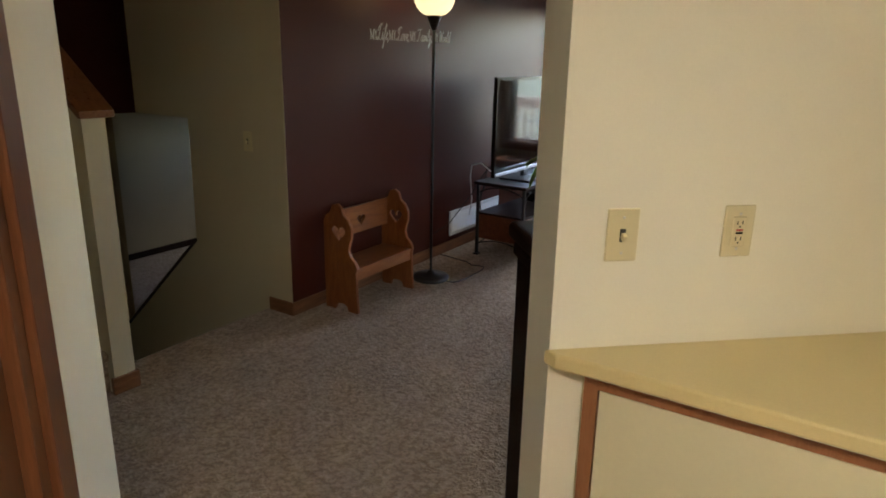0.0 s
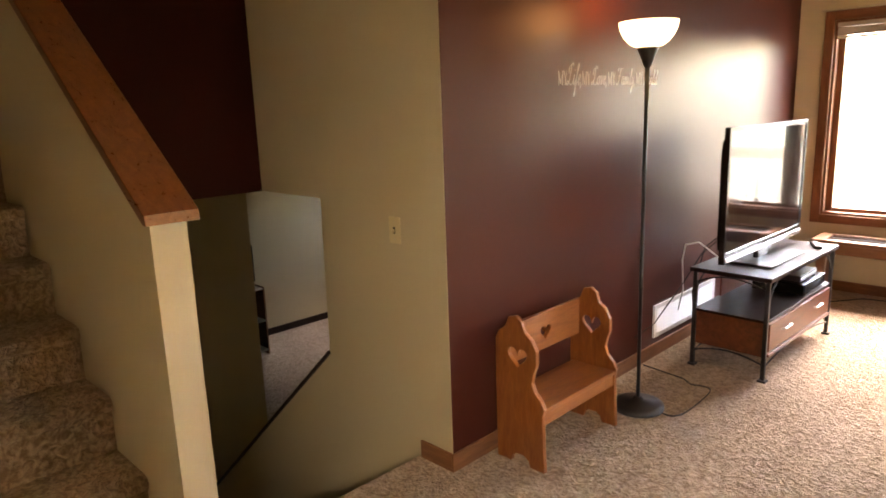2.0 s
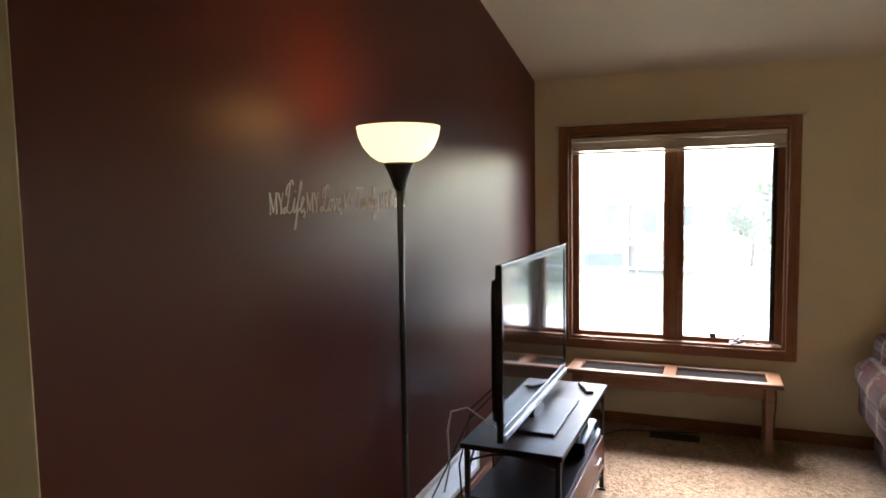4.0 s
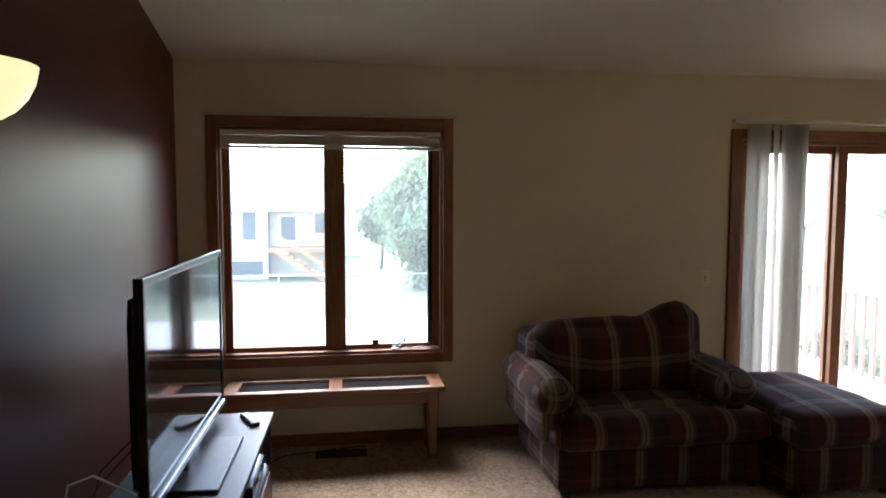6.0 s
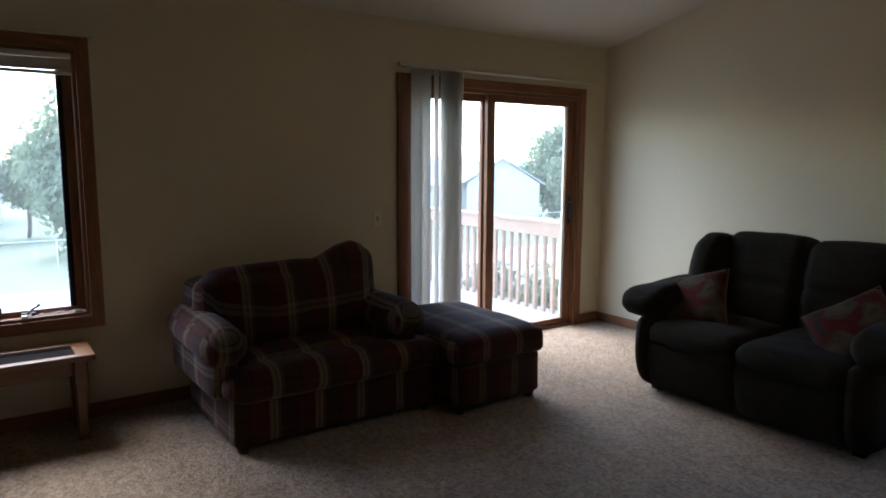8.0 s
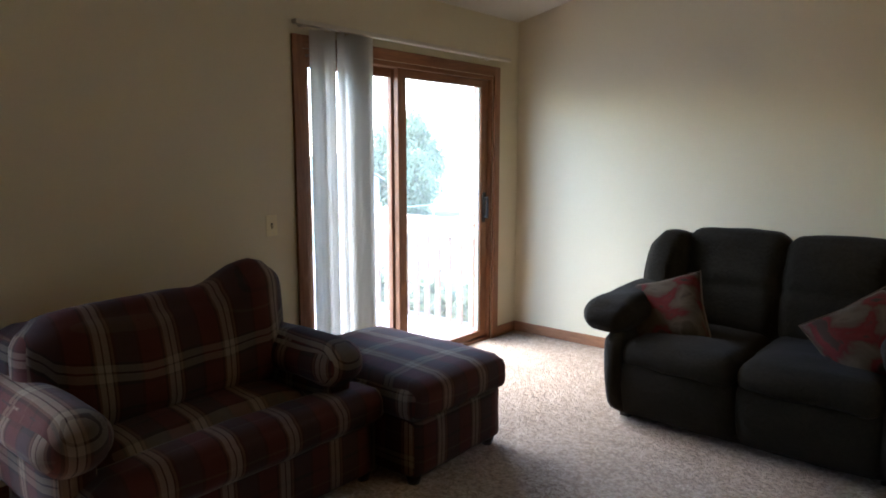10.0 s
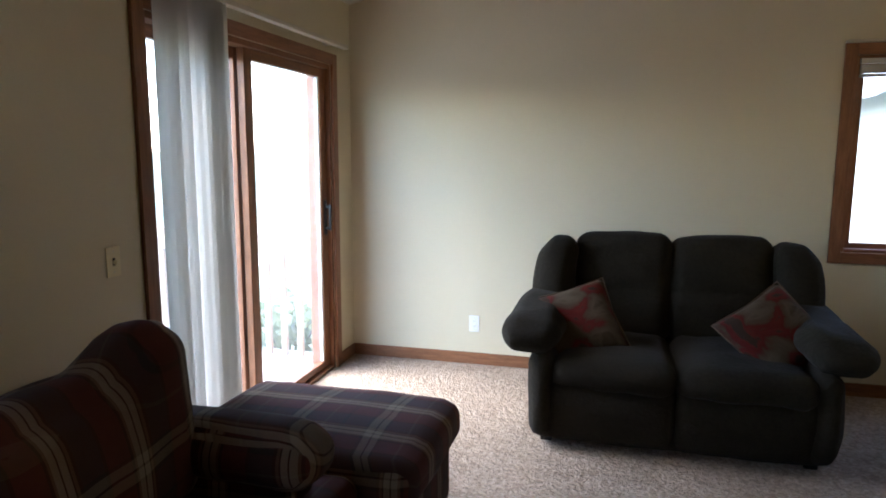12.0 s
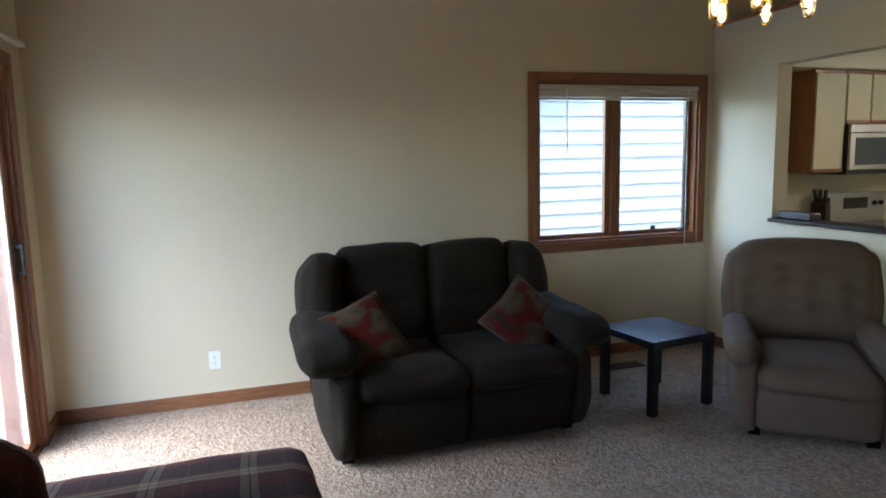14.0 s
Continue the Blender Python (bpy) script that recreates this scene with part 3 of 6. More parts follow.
# dining wall with the pass-through
end = A0 + D * KW
structure("wall_south", prism([(end.x - 0.12, 0), (E, 0), (E, KZ), (end.x - 0.12, KZ)], 0.12, [rect(1.55, 3.11, 1.03, 2.107)], "y", S - 0.12), "wall", "cream wall with a pass-through to the kitchen")
structure("wall_back", B(-6, E + TH, -2.12, -2.0, -0.3, 4.7), "kitchen_wall", "plain back wall")
structure("wall_far_west", B(-5.5, -5.4, -2.0, 1.9, -0.3, 4.7), "wall", "plain wall")
structure("ceiling_kitchen", prism([(E, S), (end.x - 0.12, S), (A0.x - 0.115, A0.y + 0.125), (L0.x, L0.y), (-1.2, 1.5), (-1.2, -2.0), (E, -2.0)], 0.1, (), "z", KZ), "ceiling", "flat kitchen ceiling")
structure("ceiling", prism([(-2.0, ceil_z(-2.0)), (N + TH, ceil_z(N + TH)), (N + TH, ceil_z(N + TH) + 0.15), (-2.0, ceil_z(-2.0) + 0.15)], E + TH + 5.5, (), "x", -5.5), "ceiling", "sloping textured ceiling")
structure("trim_ledge", B(end.x - 0.12, E - 0.001, S - 0.14, S + 0.02, KZ + 0.101, KZ + 0.125), "trim_x", "brown wooden cap on the dining wall")
structure("trim_pass_sill", B(1.54, 3.125, S - 0.16, S + 0.025, 1.031, 1.056, 0.004), "espresso", "dark sill of the pass-through")

# baseboards
BB = 0.082
structure("baseboard_north", B(W + 0.013, 1.551, N - 0.013, N, 0, BB, 0.003), "trim_x", "brown wooden baseboard")
structure("baseboard_north_end", B(3.481, E - 0.014, N - 0.013, N, 0, BB, 0.003), "trim_x", "brown wooden baseboard")
structure("baseboard_east", B(E - 0.013, E, S, N, 0, BB, 0.003), "trim_y", "brown wooden baseboard")
structure("baseboard_west", B(W, W + 0.013, STAIR_Y - 0.016, N, 0, BB, 0.003), "trim_y", "brown wooden baseboard")
structure("baseboard_corner", B(W - 0.19, W + 0.0, STAIR_Y - 0.016, STAIR_Y - 0.003, 0, BB, 0.003), "trim_x", "brown wooden baseboard")
structure("baseboard_south", B(end.x, E - 0.014, S, S + 0.013, 0, BB, 0.003), "trim_x", "brown wooden baseboard")

# stairs
RISE, RUN, X0 = UP / 8, 0.245, -2.15


def carpet_steps(name, x0, y0, y1, z0, rise, run, count, label):
    """Carpeted flight going towards -x, each nosing rounded."""
    prof = [(x0, z0 - 0.25)]
    z, x = z0, x0
    for k in range(count):
        z2 = z + rise
        prof += [(x, z)] if k == 0 else []
        prof += [(x + 0.002, z2 - 0.055), (x + 0.016, z2 - 0.042), (x + 0.021, z2 - 0.024), (x + 0.014, z2 - 0.007), (x - 0.004, z2)]
        z = z2
        x -= run
        prof += [(x, z)]
    prof += [(x, z0 - 0.25)]
    return structure(name, prism(prof, y1 - y0, (), "y", y0), "carpet", label)


carpet_steps("stairs_upper", X0, 1.94, 2.912, 0.0, RISE, RUN, 8, "carpeted flight of stairs going up")
lo = [(-2.351, -0.001)]
z, x = -0.001, -2.351
for k in range(7):
    lo += [(x, z - 0.195), (x - 0.25, z - 0.195)]
    z -= 0.195
    x -= 0.25
lo += [(x, z - 0.3), (-2.351, z - 0.3)]
structure("stairs_lower", prism(lo[1:], 1.09, (), "y", 2.982), "carpet", "carpeted flight of stairs going down")

hw = thing("half_wall", pose(-0.085, 0.04, 0), "cream stair half wall under a sloping brown wooden cap", "half wall")
CS = 0.735
part("wall_body", prism([(-2.02, 0.0), (-2.02, 1.268), (-3.56, 1.268 + 1.54 * CS), (-3.56, -1.37), (-2.35, -1.37), (-2.35, 0.0)], 0.102, (), "y", 2.874), "wall", hw)
part("cap_board", prism([(-1.985, 1.255), (-1.99, 1.279), (-3.56, 1.279 + 1.57 * CS), (-3.56, 1.269 + 1.56 * CS - 0.016), (-2.0, 1.255)], 0.152, (), "y", 2.849, 0.003), "cap", hw, "brown varnished wooden cap")
part("shoe", B(-2.03, -2.007, 2.86, 2.99, 0, BB, 0.003), "trim_y", hw, "brown wooden baseboard piece")
part("shoe", B(-2.35, -2.03, 2.977, 2.99, 0, BB, 0.003), "trim_x", hw)


# ---- windows and patio door ----
def casing(parent, a0, a1, z0, z1, width, place, sill=True):
    """Flat wooden boards round an opening; place maps (a, depth, z) boxes into the room."""
    place("casing", parent, a0 - width, a0, z0 - (width if sill else 0), z1 + width, 0, 0.019, "trim_z")
    place("casing", parent, a1, a1 + width, z0 - (width if sill else 0), z1 + width, 0, 0.019, "trim_z")
    place("casing", parent, a0, a1, z1, z1 + width, 0, 0.0185, "trim_x")
    if sill:
        place("casing", parent, a0, a1, z0 - width, z0, 0, 0.0185, "trim_x")


def window(name, a0, a1, z0, z1, facing, label):
    """Two-light casement in its lined opening. facing: 'n' looks out to +y, 'e' to +x."""
    w = thing(name, pose(0, 0, 0), label, "window")
    w["kind"] = "structure"

    def place(nm, parent, p0, p1, q0, q1, d0, d1, mt, lab="", bev=0.003):
        if facing == "n":
            bm = B(p0, p1, N - d1, N - d0, q0, q1, bev)
        else:
            bm = B(E - d1, E - d0, p0, p1, q0, q1, bev)
            mt = "trim_y" if mt == "trim_x" else mt
        ob = part(nm, bm, mt, parent, lab)
        return ob

    casing(w, a0, a1, z0, z1, 0.067, place)
    # jamb liners
    place("jamb", w, a0, a0 + 0.018, z0, z1, -TH - 0.02, 0, "trim_z")
    place("jamb", w, a1 - 0.018, a1, z0, z1, -TH - 0.02, 0, "trim_z")
    place("jamb", w, a0 + 0.018, a1 - 0.018, z1 - 0.018, z1, -TH - 0.02, 0, "trim_x")
    place("window_sill", w, a0 + 0.018, a1 - 0.018, z0, z0 + 0.02, -TH - 0.02, 0.002, "trim_x")
    mid = (a0 + a1) / 2 + (0.006 if facing == "n" else 0.025)
    place("mullion", w, mid - 0.022, mid + 0.022, z0 + 0.02, z1 - 0.018, -0.11, -0.045, "trim_z")
    for k, (p0, p1) in enumerate(((a0 + 0.018, mid - 0.022), (mid + 0.022, a1 - 0.018))):
        sash = place("sash", w, p0, p0 + 0.045, z0 + 0.02, z1 - 0.018, -0.1, -0.06, "trim_z")
        place("stile", sash, p1 - 0.045, p1, z0 + 0.02, z1 - 0.018, -0.1, -0.06, "trim_z")
        place("rail", sash, p0 + 0.045, p1 - 0.045, z0 + 0.02, z0 + 0.05, -0.1, -0.06, "trim_x")
        place("rail", sash, p0 + 0.045, p1 - 0.045, z1 - 0.06, z1 - 0.018, -0.1, -0.06, "trim_x")
        pane = place("pane", sash, p0 + 0.045, p1 - 0.045, z0 + 0.05, z1 - 0.06, -0.083, -0.078, "pane", "clear glass", 0)
        pane.visible_shadow = False
    # dark screen gasket on the opening side
    k0 = (a1 - 0.072, a1 - 0.0635) if facing == "n" else (a0 + 0.0635, a0 + 0.072)
    place("gasket", w, k0[0] - 0.022, k0[1], z0 + 0.05, z1 - 0.06, -0.075, -0.055, "black", "black weather strip", 0.001)
    return w


window("window_1", *W1, "n", "brown wooden two-light casement window in the cream wall")
window("window_2", *W2, "e", "brown wooden two-light casement window behind the side table")


def header_ledge(name, a0, a1, z, facing):
    """Thin pale board over a casing."""
    bm = B(a0, a1, N - 0.045, N, z, z + 0.014, 0.003) if facing == "n" else B(E - 0.045, E, a0, a1, z, z + 0.014, 0.003)
    return tagged(finish(name, bm, "blind"), "pale curtain ledge above the window casing", "trim", "", "structure")


header_ledge("trim_window_head", -1.985, -0.39, 2.13, "n")
header_ledge("trim_window_head", 3.39, 4.955, 2.104, "e")


def raised_blind(a0, a1, ztop, drop, facing, label):
    """Mini blind drawn up to the head: rail, stacked slats, bottom rail, cord."""
    m = pose((a0 + a1) / 2, N - 0.0, ztop) if facing == "n" else pose(E, (a0 + a1) / 2, ztop, 0, 0, -90)
    t = thing("window_blind", m, label, "blind")
    h = (a1 - a0) / 2
    part("headrail", B(-h, h, -0.018, 0.02, -0.03, 0, 0.002), "blind", t)
    n = int((drop - 0.056) / 0.0047)
    for k in range(n):
        zz = -0.036 - 0.0047 * k
        part("slat", B(-h + 0.004, h - 0.004, -0.014, 0.014, zz - 0.0045, zz, 0.0008, 1), "blind", t)
    part("bottom_rail", B(-h, h, -0.016, 0.016, -drop, -drop + 0.018, 0.004), "blind", t, "pale bottom rail")
    return t, h


bl, bh = raised_blind(W1[0] + 0.02, W1[1] - 0.02, W1[3] - 0.02, 0.115, "n", "cream mini blind drawn up at the window head")
b2, h2 = raised_blind(W2[0] + 0.02, W2[1] - 0.02, W2[3] - 0.02, 0.105, "e", "cream mini blind drawn up at the window head")
part("wand", tube([(-0.46, -0.025, -0.03), (-0.455, -0.03, -0.48)], 0.004), "white_cord", b2, "thin tilt wand")
part("cord", tube([(h2 - 0.1, -0.03, -0.03), (h2 - 0.1, -0.03, -1.22)], 0.0025), "white_cord", b2, "white pull cord")


def crank(m, name="window_crank"):
    c = thing(name, m, "small dark window crank on the sill", "crank", "window cranks")
    part("housing", B(-0.035, 0.035, -0.012, 0.012, 0, 0.022, 0.005), "matte_black", c)
    part("arm", tube([(0, -0.008, 0.02), (0.02, -0.03, 0.045), (0.05, -0.035, 0.06)], 0.005), "matte_black", c)
    part("knob", lathe([(0.0, 0), (0.009, 0.003), (0.009, 0.014), (0.0, 0.018)], 12, at=(0.05, -0.035, 0.056)), "matte_black", c, smooth=True)
    return c


crank(pose(-0.78, N + 0.045, W1[2] + 0.02))
crank(pose(E + 0.045, 3.62, W2[2] + 0.02, 0, 0, -90))
lt = thing("window_latch", pose(E + 0.058, 3.86, W2[2] + 0.05), "small black casement latch", "latch", "casement latches")
part("plate", B(-0.006, 0.006, -0.02, 0.02, 0, 0.03, 0.003), "matte_black", lt)
lt2 = copy_thing(lt, pose(-0.92, N + 0.058, W1[2] + 0.05, 0, 0, 90))
cable = thing("charging_cable", pose(0, 0, 0), "loose white cable heaped on the window sill", "cable")
pts = [(-0.80 + 0.30 * k / 40 + 0.02 * math.sin(k * 0.9), N - 0.004 + 0.012 * math.cos(k * 0.55) + 0.01, W1[2] + 0.0235 + 0.012 * abs(math.sin(k * 0.5))) for k in range(41)]
part("wire", tube(pts, 0.003, 6), "white_cord", cable)
part("plug", B(-0.815, -0.785, N - 0.005, N + 0.015, W1[2] + 0.0205, W1[2] + 0.035, 0.003), "white_plastic", cable)

# patio door
pd = thing("patio_door", pose(0, 0, 0), "brown wooden sliding patio door with glass panels", "door")
pd["kind"] = "structure"


def npart(nm, parent, x0, x1, z0, z1, d0, d1, mt, lab="", bev=0.003):
    return part(nm, B(x0, x1, N - d1, N - d0, z0, z1, bev), mt, parent, lab)


npart("casing", pd, PD[0] - 0.07, PD[0], 0, PD[3] + 0.07, 0, 0.019, "trim_z")
npart("casing", pd, PD[1], PD[1] + 0.07, 0, PD[3] + 0.07, 0, 0.019, "trim_z")
npart("casing", pd, PD[0], PD[1], PD[3], PD[3] + 0.07, 0, 0.0185, "trim_x")
npart("jamb", pd, PD[0], PD[0] + 0.03, 0, PD[3], -TH - 0.02, 0, "trim_z")
npart("jamb", pd, PD[1] - 0.03, PD[1], 0, PD[3], -TH - 0.02, 0, "trim_z")
npart("jamb", pd, PD[0] + 0.03, PD[1] - 0.03, PD[3] - 0.03, PD[3], -TH - 0.02, 0, "trim_x")
npart("threshold", pd, PD[0], PD[1], -0.02, 0.022, -TH - 0.02, 0.0, "trim_x")
npart("track", pd, PD[0] + 0.03, PD[1] - 0.03, 0.022, 0.032, -0.07, -0.05, "silver", "bare metal track")


def door_panel(x0, x1, d0, d1, sw):
    p = npart("panel", pd, x0, x0 + sw, 0.03, PD[3] - 0.03, d0, d1, "trim_z")
    npart("stile", p, x1 - sw, x1, 0.03, PD[3] - 0.03, d0, d1, "trim_z")
    npart("rail", p, x0 + sw, x1 - sw, 0.03, 0.075, d0, d1, "trim_x")
    npart("rail", p, x0 + sw, x1 - sw, PD[3] - 0.088, PD[3] - 0.03, d0, d1, "trim_x")
    mid = (d0 + d1) / 2
    g = npart("pane", p, x0 + sw, x1 - sw, 0.075, PD[3] - 0.088, mid - 0.003, mid + 0.003, "pane", "clear glass", 0)
    g.visible_shadow = False
    return p


door_panel(PD[0] + 0.03, 2.47, -0.115, -0.075, 0.075)
slide = door_panel(2.41, PD[1] - 0.03, -0.065, -0.025, 0.078)
npart("gasket", slide, 3.275, 3.292, 0.08, PD[3] - 0.09, -0.05, -0.03, "white_plastic", "pale glazing strip", 0.001)
npart("gasket", slide, 2.484, 2.492, 0.08, PD[3] - 0.09, -0.05, -0.03, "black", "black glazing strip", 0.001)
npart("handle_plate", slide, 3.318, 3.352, 0.93, 1.16, -0.025, -0.015, "matte_black", "black door handle plate")
npart("handle", slide, 3.326, 3.344, 0.96, 1.13, 0.005, 0.022, "matte_black", "black pull handle", 0.006)
npart("handle_stem", slide, 3.328, 3.342, 0.965, 0.985, -0.015, 0.006, "matte_black")
npart("handle_stem", slide, 3.328, 3.342, 1.105, 1.125, -0.015, 0.006, "matte_black")

# vertical blind, gathered to one side
vb = thing("vertical_blind", pose(0, N - 0.062, 2.15), "pale vertical blind gathered at one side of the patio door", "blind")
part("headrail", B(1.53, 3.53, -0.02, 0.02, -0.01, 0.016, 0.004), "blind", vb, "pale metal headrail")
part("bracket", B(1.6, 1.63, 0.02, 0.061, -0.012, 0.016, 0.002), "blind", vb)
part("bracket", B(3.3, 3.33, 0.02, 0.061, -0.012, 0.016, 0.002), "blind", vb)
for k, (vx, va) in enumerate([(1.685, -54), (1.765, -68), (1.86, 80)] + [(1.92 + 0.021 * i, 84 + 4 * (i % 3)) for i in range(8)]):
    bm = bmesh.new()
    half, cs = 0.044, 5
    cols = []
    for i in range(cs):
        a = -half + 2 * half * i / (cs - 1)
        bow = 0.006 * (1 - (a / half) ** 2)
        cols.append([bm.verts.new((a, bow + 0.003 * math.sin(zz * 1.7 + k), zz)) for zz in (-0.02, -0.5, -1.0, -1.5, -2.125)])
    for c1, c2 in zip(cols, cols[1:]):
        for i in range(4):
            bm.faces.new((c1[i], c2[i], c2[i + 1], c1[i + 1]))
    bmesh.ops.solidify(bm, geom=bm.faces[:], thickness=0.0012)
    bmesh.ops.transform(bm, matrix=pose(vx, 0, 0, 0, 0, va), verts=bm.verts)
    part("vane", bm, "vane", vb)

# ---- wall fittings ----
def plate(name, m, kind, mat, label):
    """Cover plate with a toggle or sockets; faces -y in its own frame."""
    t = thing(name, m, label, "switch" if kind == "switch" else "outlet")
    part("cover", B(-0.036, 0.036, -0.006, 0, -0.058, 0.058, 0.003), mat, t)
    part("screw", B(-0.003, 0.003, -0.0075, -0.006, 0.036, 0.042, 0.001), "nickel", t)
    part("screw", B(-0.003, 0.003, -0.0075, -0.006, -0.042, -0.036, 0.001), "nickel", t)
    if kind == "switch":
        part("collar", B(-0.0065, 0.0065, -0.0075, -0.006, -0.0145, 0.0145, 0.001), "slot", t, "dark toggle slot")
        part("toggle", box(bmesh.new(), -0.0045, 0.0045, -0.022, -0.006, -0.005, 0.009, 0.0015, 2, pose(0, 0, 0, 20, 0, 0)), mat, t)
    else:
        part("socket_body", B(-0.0165, 0.0165, -0.0085, -0.006, -0.033, 0.033, 0.002), mat, t)
        for z in (0.018, -0.018):
            for dx in (-0.006, 0.006):
                part("slot", B(dx - 0.0012, dx + 0.0012, -0.0092, -0.0085, z - 0.002, z + 0.006), "slot", t)
            part("slot", B(-0.002, 0.002, -0.0092, -0.0085, z - 0.009, z - 0.005, 0.0006), "slot", t)
        if kind == "gfci":
            part("reset_button", B(-0.008, 0.008, -0.0105, -0.0085, 0.001, 0.0055, 0.0008), "red", t, "red reset button")
            part("test_button", B(-0.008, 0.008, -0.0105, -0.0085, -0.0055, -0.001, 0.0008), "black", t, "black test button")
    return t


KR = Matrix.Rotation(radians(ang), 4, "Z")


def on_kitchen(s, z, off=0.0):
    return Matrix.Translation(A0 + D * s - P * off + Vector((0, 0, z))) @ KR


plate("light_switch", on_kitchen(0.143, 1.168), "switch", "ivory", "ivory toggle switch on the kitchen wall")
plate("wall_outlet", on_kitchen(0.412, 1.17), "gfci", "ivory", "ivory outlet with red and black buttons")
plate("light_switch", pose(1.387, N, 1.06), "switch", "ivory", "ivory switch beside the patio door")
plate("light_switch", pose(-2.452, STAIR_Y, 1.02), "switch", "ivory", "ivory switch beside the stairs")
plate("wall_outlet", pose(E, 7.126, 0.29, 0, 0, -90), "outlet", "white_plastic", "white outlet low on the cream wall")

# return-air grille
vg = thing("wall_vent", pose(W, 6.235, 0.222, 0, 0, 90), "white metal return-air grille above the baseboard", "vent")
part("frame", prism(rect(-0.425, 0.425, -0.1, 0.1), 0.012, [rect(-0.395, 0.395, -0.075, 0.075)], "y", -0.012), "vent", vg)
part("backing", B(-0.395, 0.395, -0.003, -0.001, -0.075, 0.075), "slot", vg)
for k in range(13):
    z = -0.069 + 0.138 * k / 12
    part("slat", box(bmesh.new(), -0.395, 0.395, -0.006, 0.006, -0.0012, 0.0012, 0, 1, pose(0, -0.007, z, 40, 0, 0)), "vent", vg)
# floor register
fr = thing("floor_register", pose(-1.15, 7.86, 0.0), "brown metal floor register below the window", "register", "floor registers")
part("plate", B(-0.16, 0.16, -0.06, 0.06, 0, 0.006, 0.002), "espresso", fr)
for k in range(9):
    part("slot", B(-0.13 + 0.03 * k, -0.115 + 0.03 * k, -0.04, 0.04, 0.0062, 0.0072), "slot", fr)
copy_thing(fr, pose(3.45, 4.35, 0, 0, 0, 90))

# wall lettering
dec = thing("wall_decal", pose(W + 0.0012, 4.832, 1.612, 90, 0, 90), "pale vinyl words in script stuck on the maroon wall", "lettering")
GLYPH = {}


def glyph(ch_, advance, *strokes):
    GLYPH[ch_] = (advance, strokes)


glyph("L", 0.72, [(0.6, 0.88), (0.5, 1.02), (0.36, 0.95), (0.33, 0.6), (0.28, 0.2), (0.12, 0.0), (0.0, 0.08), (0.12, 0.18), (0.35, 0.05), (0.58, 0.0), (0.74, 0.14)], [(0.36, 0.95), (0.15, 0.85), (0.1, 0.6), (0.22, 0.55)])
glyph("i", 0.3, [(0.0, 0.1), (0.12, 0.48), (0.1, 0.15), (0.18, 0.0), (0.3, 0.12)], [(0.12, 0.66), (0.14, 0.7)])
glyph("f", 0.34, [(0.0, 0.1), (0.2, 0.6), (0.28, 0.92), (0.2, 1.0), (0.14, 0.7), (0.1, 0.0), (0.04, -0.5), (0.12, -0.45), (0.16, 0.0), (0.34, 0.15)])
glyph("e", 0.36, [(0.0, 0.1), (0.2, 0.28), (0.26, 0.43), (0.15, 0.5), (0.06, 0.3), (0.12, 0.02), (0.24, 0.02), (0.36, 0.14)])
glyph("o", 0.42, [(0.2, 0.5), (0.06, 0.35), (0.06, 0.1), (0.18, 0.0), (0.3, 0.15), (0.3, 0.38), (0.2, 0.5), (0.28, 0.42), (0.42, 0.45)])
glyph("v", 0.42, [(0.0, 0.42), (0.06, 0.5), (0.12, 0.1), (0.18, 0.0), (0.3, 0.3), (0.3, 0.5), (0.42, 0.44)])
glyph("F", 0.74, [(0.08, 0.8), (0.14, 0.98), (0.4, 0.94), (0.8, 1.0)], [(0.46, 0.94), (0.4, 0.5), (0.3, 0.1), (0.15, -0.02), (0.04, 0.1)], [(0.25, 0.5), (0.58, 0.53)])
glyph("a", 0.46, [(0.3, 0.45), (0.15, 0.5), (0.05, 0.3), (0.08, 0.05), (0.2, 0.02), (0.3, 0.3), (0.32, 0.5), (0.3, 0.1), (0.36, 0.0), (0.46, 0.12)])
glyph("m", 0.48, [(0.0, 0.3), (0.06, 0.5), (0.06, 0.0)], [(0.06, 0.3), (0.16, 0.5), (0.21, 0.4), (0.21, 0.0)], [(0.21, 0.3), (0.32, 0.5), (0.37, 0.4), (0.37, 0.05), (0.48, 0.12)])
glyph("l", 0.28, [(0.0, 0.1), (0.18, 0.7), (0.16, 1.0), (0.08, 0.8), (0.08, 0.15), (0.16, 0.0), (0.28, 0.12)])
glyph("y", 0.42, [(0.0, 0.42), (0.06, 0.5), (0.1, 0.15), (0.18, 0.05), (0.28, 0.3), (0.3, 0.5), (0.26, 0.0), (0.14, -0.48), (0.04, -0.38), (0.2, -0.05), (0.42, 0.14)])
glyph("W", 0.72, [(0.0, 0.82), (0.1, 0.95), (0.14, 0.4), (0.2, 0.0), (0.4, 0.9), (0.44, 0.0), (0.6, 0.6), (0.74, 1.0)])
glyph("r", 0.38, [(0.0, 0.1), (0.1, 0.5), (0.14, 0.42), (0.26, 0.45), (0.2, 0.1), (0.28, 0.0), (0.38, 0.12)])
glyph("d", 0.46, [(0.28, 0.45), (0.14, 0.5), (0.05, 0.3), (0.08, 0.05), (0.2, 0.02), (0.3, 0.4), (0.36, 1.0), (0.32, 0.2), (0.36, 0.0), (0.46, 0.12)])
glyph(",", 0.16, [(0.06, 0.06), (0.09, -0.02), (0.02, -0.16)])


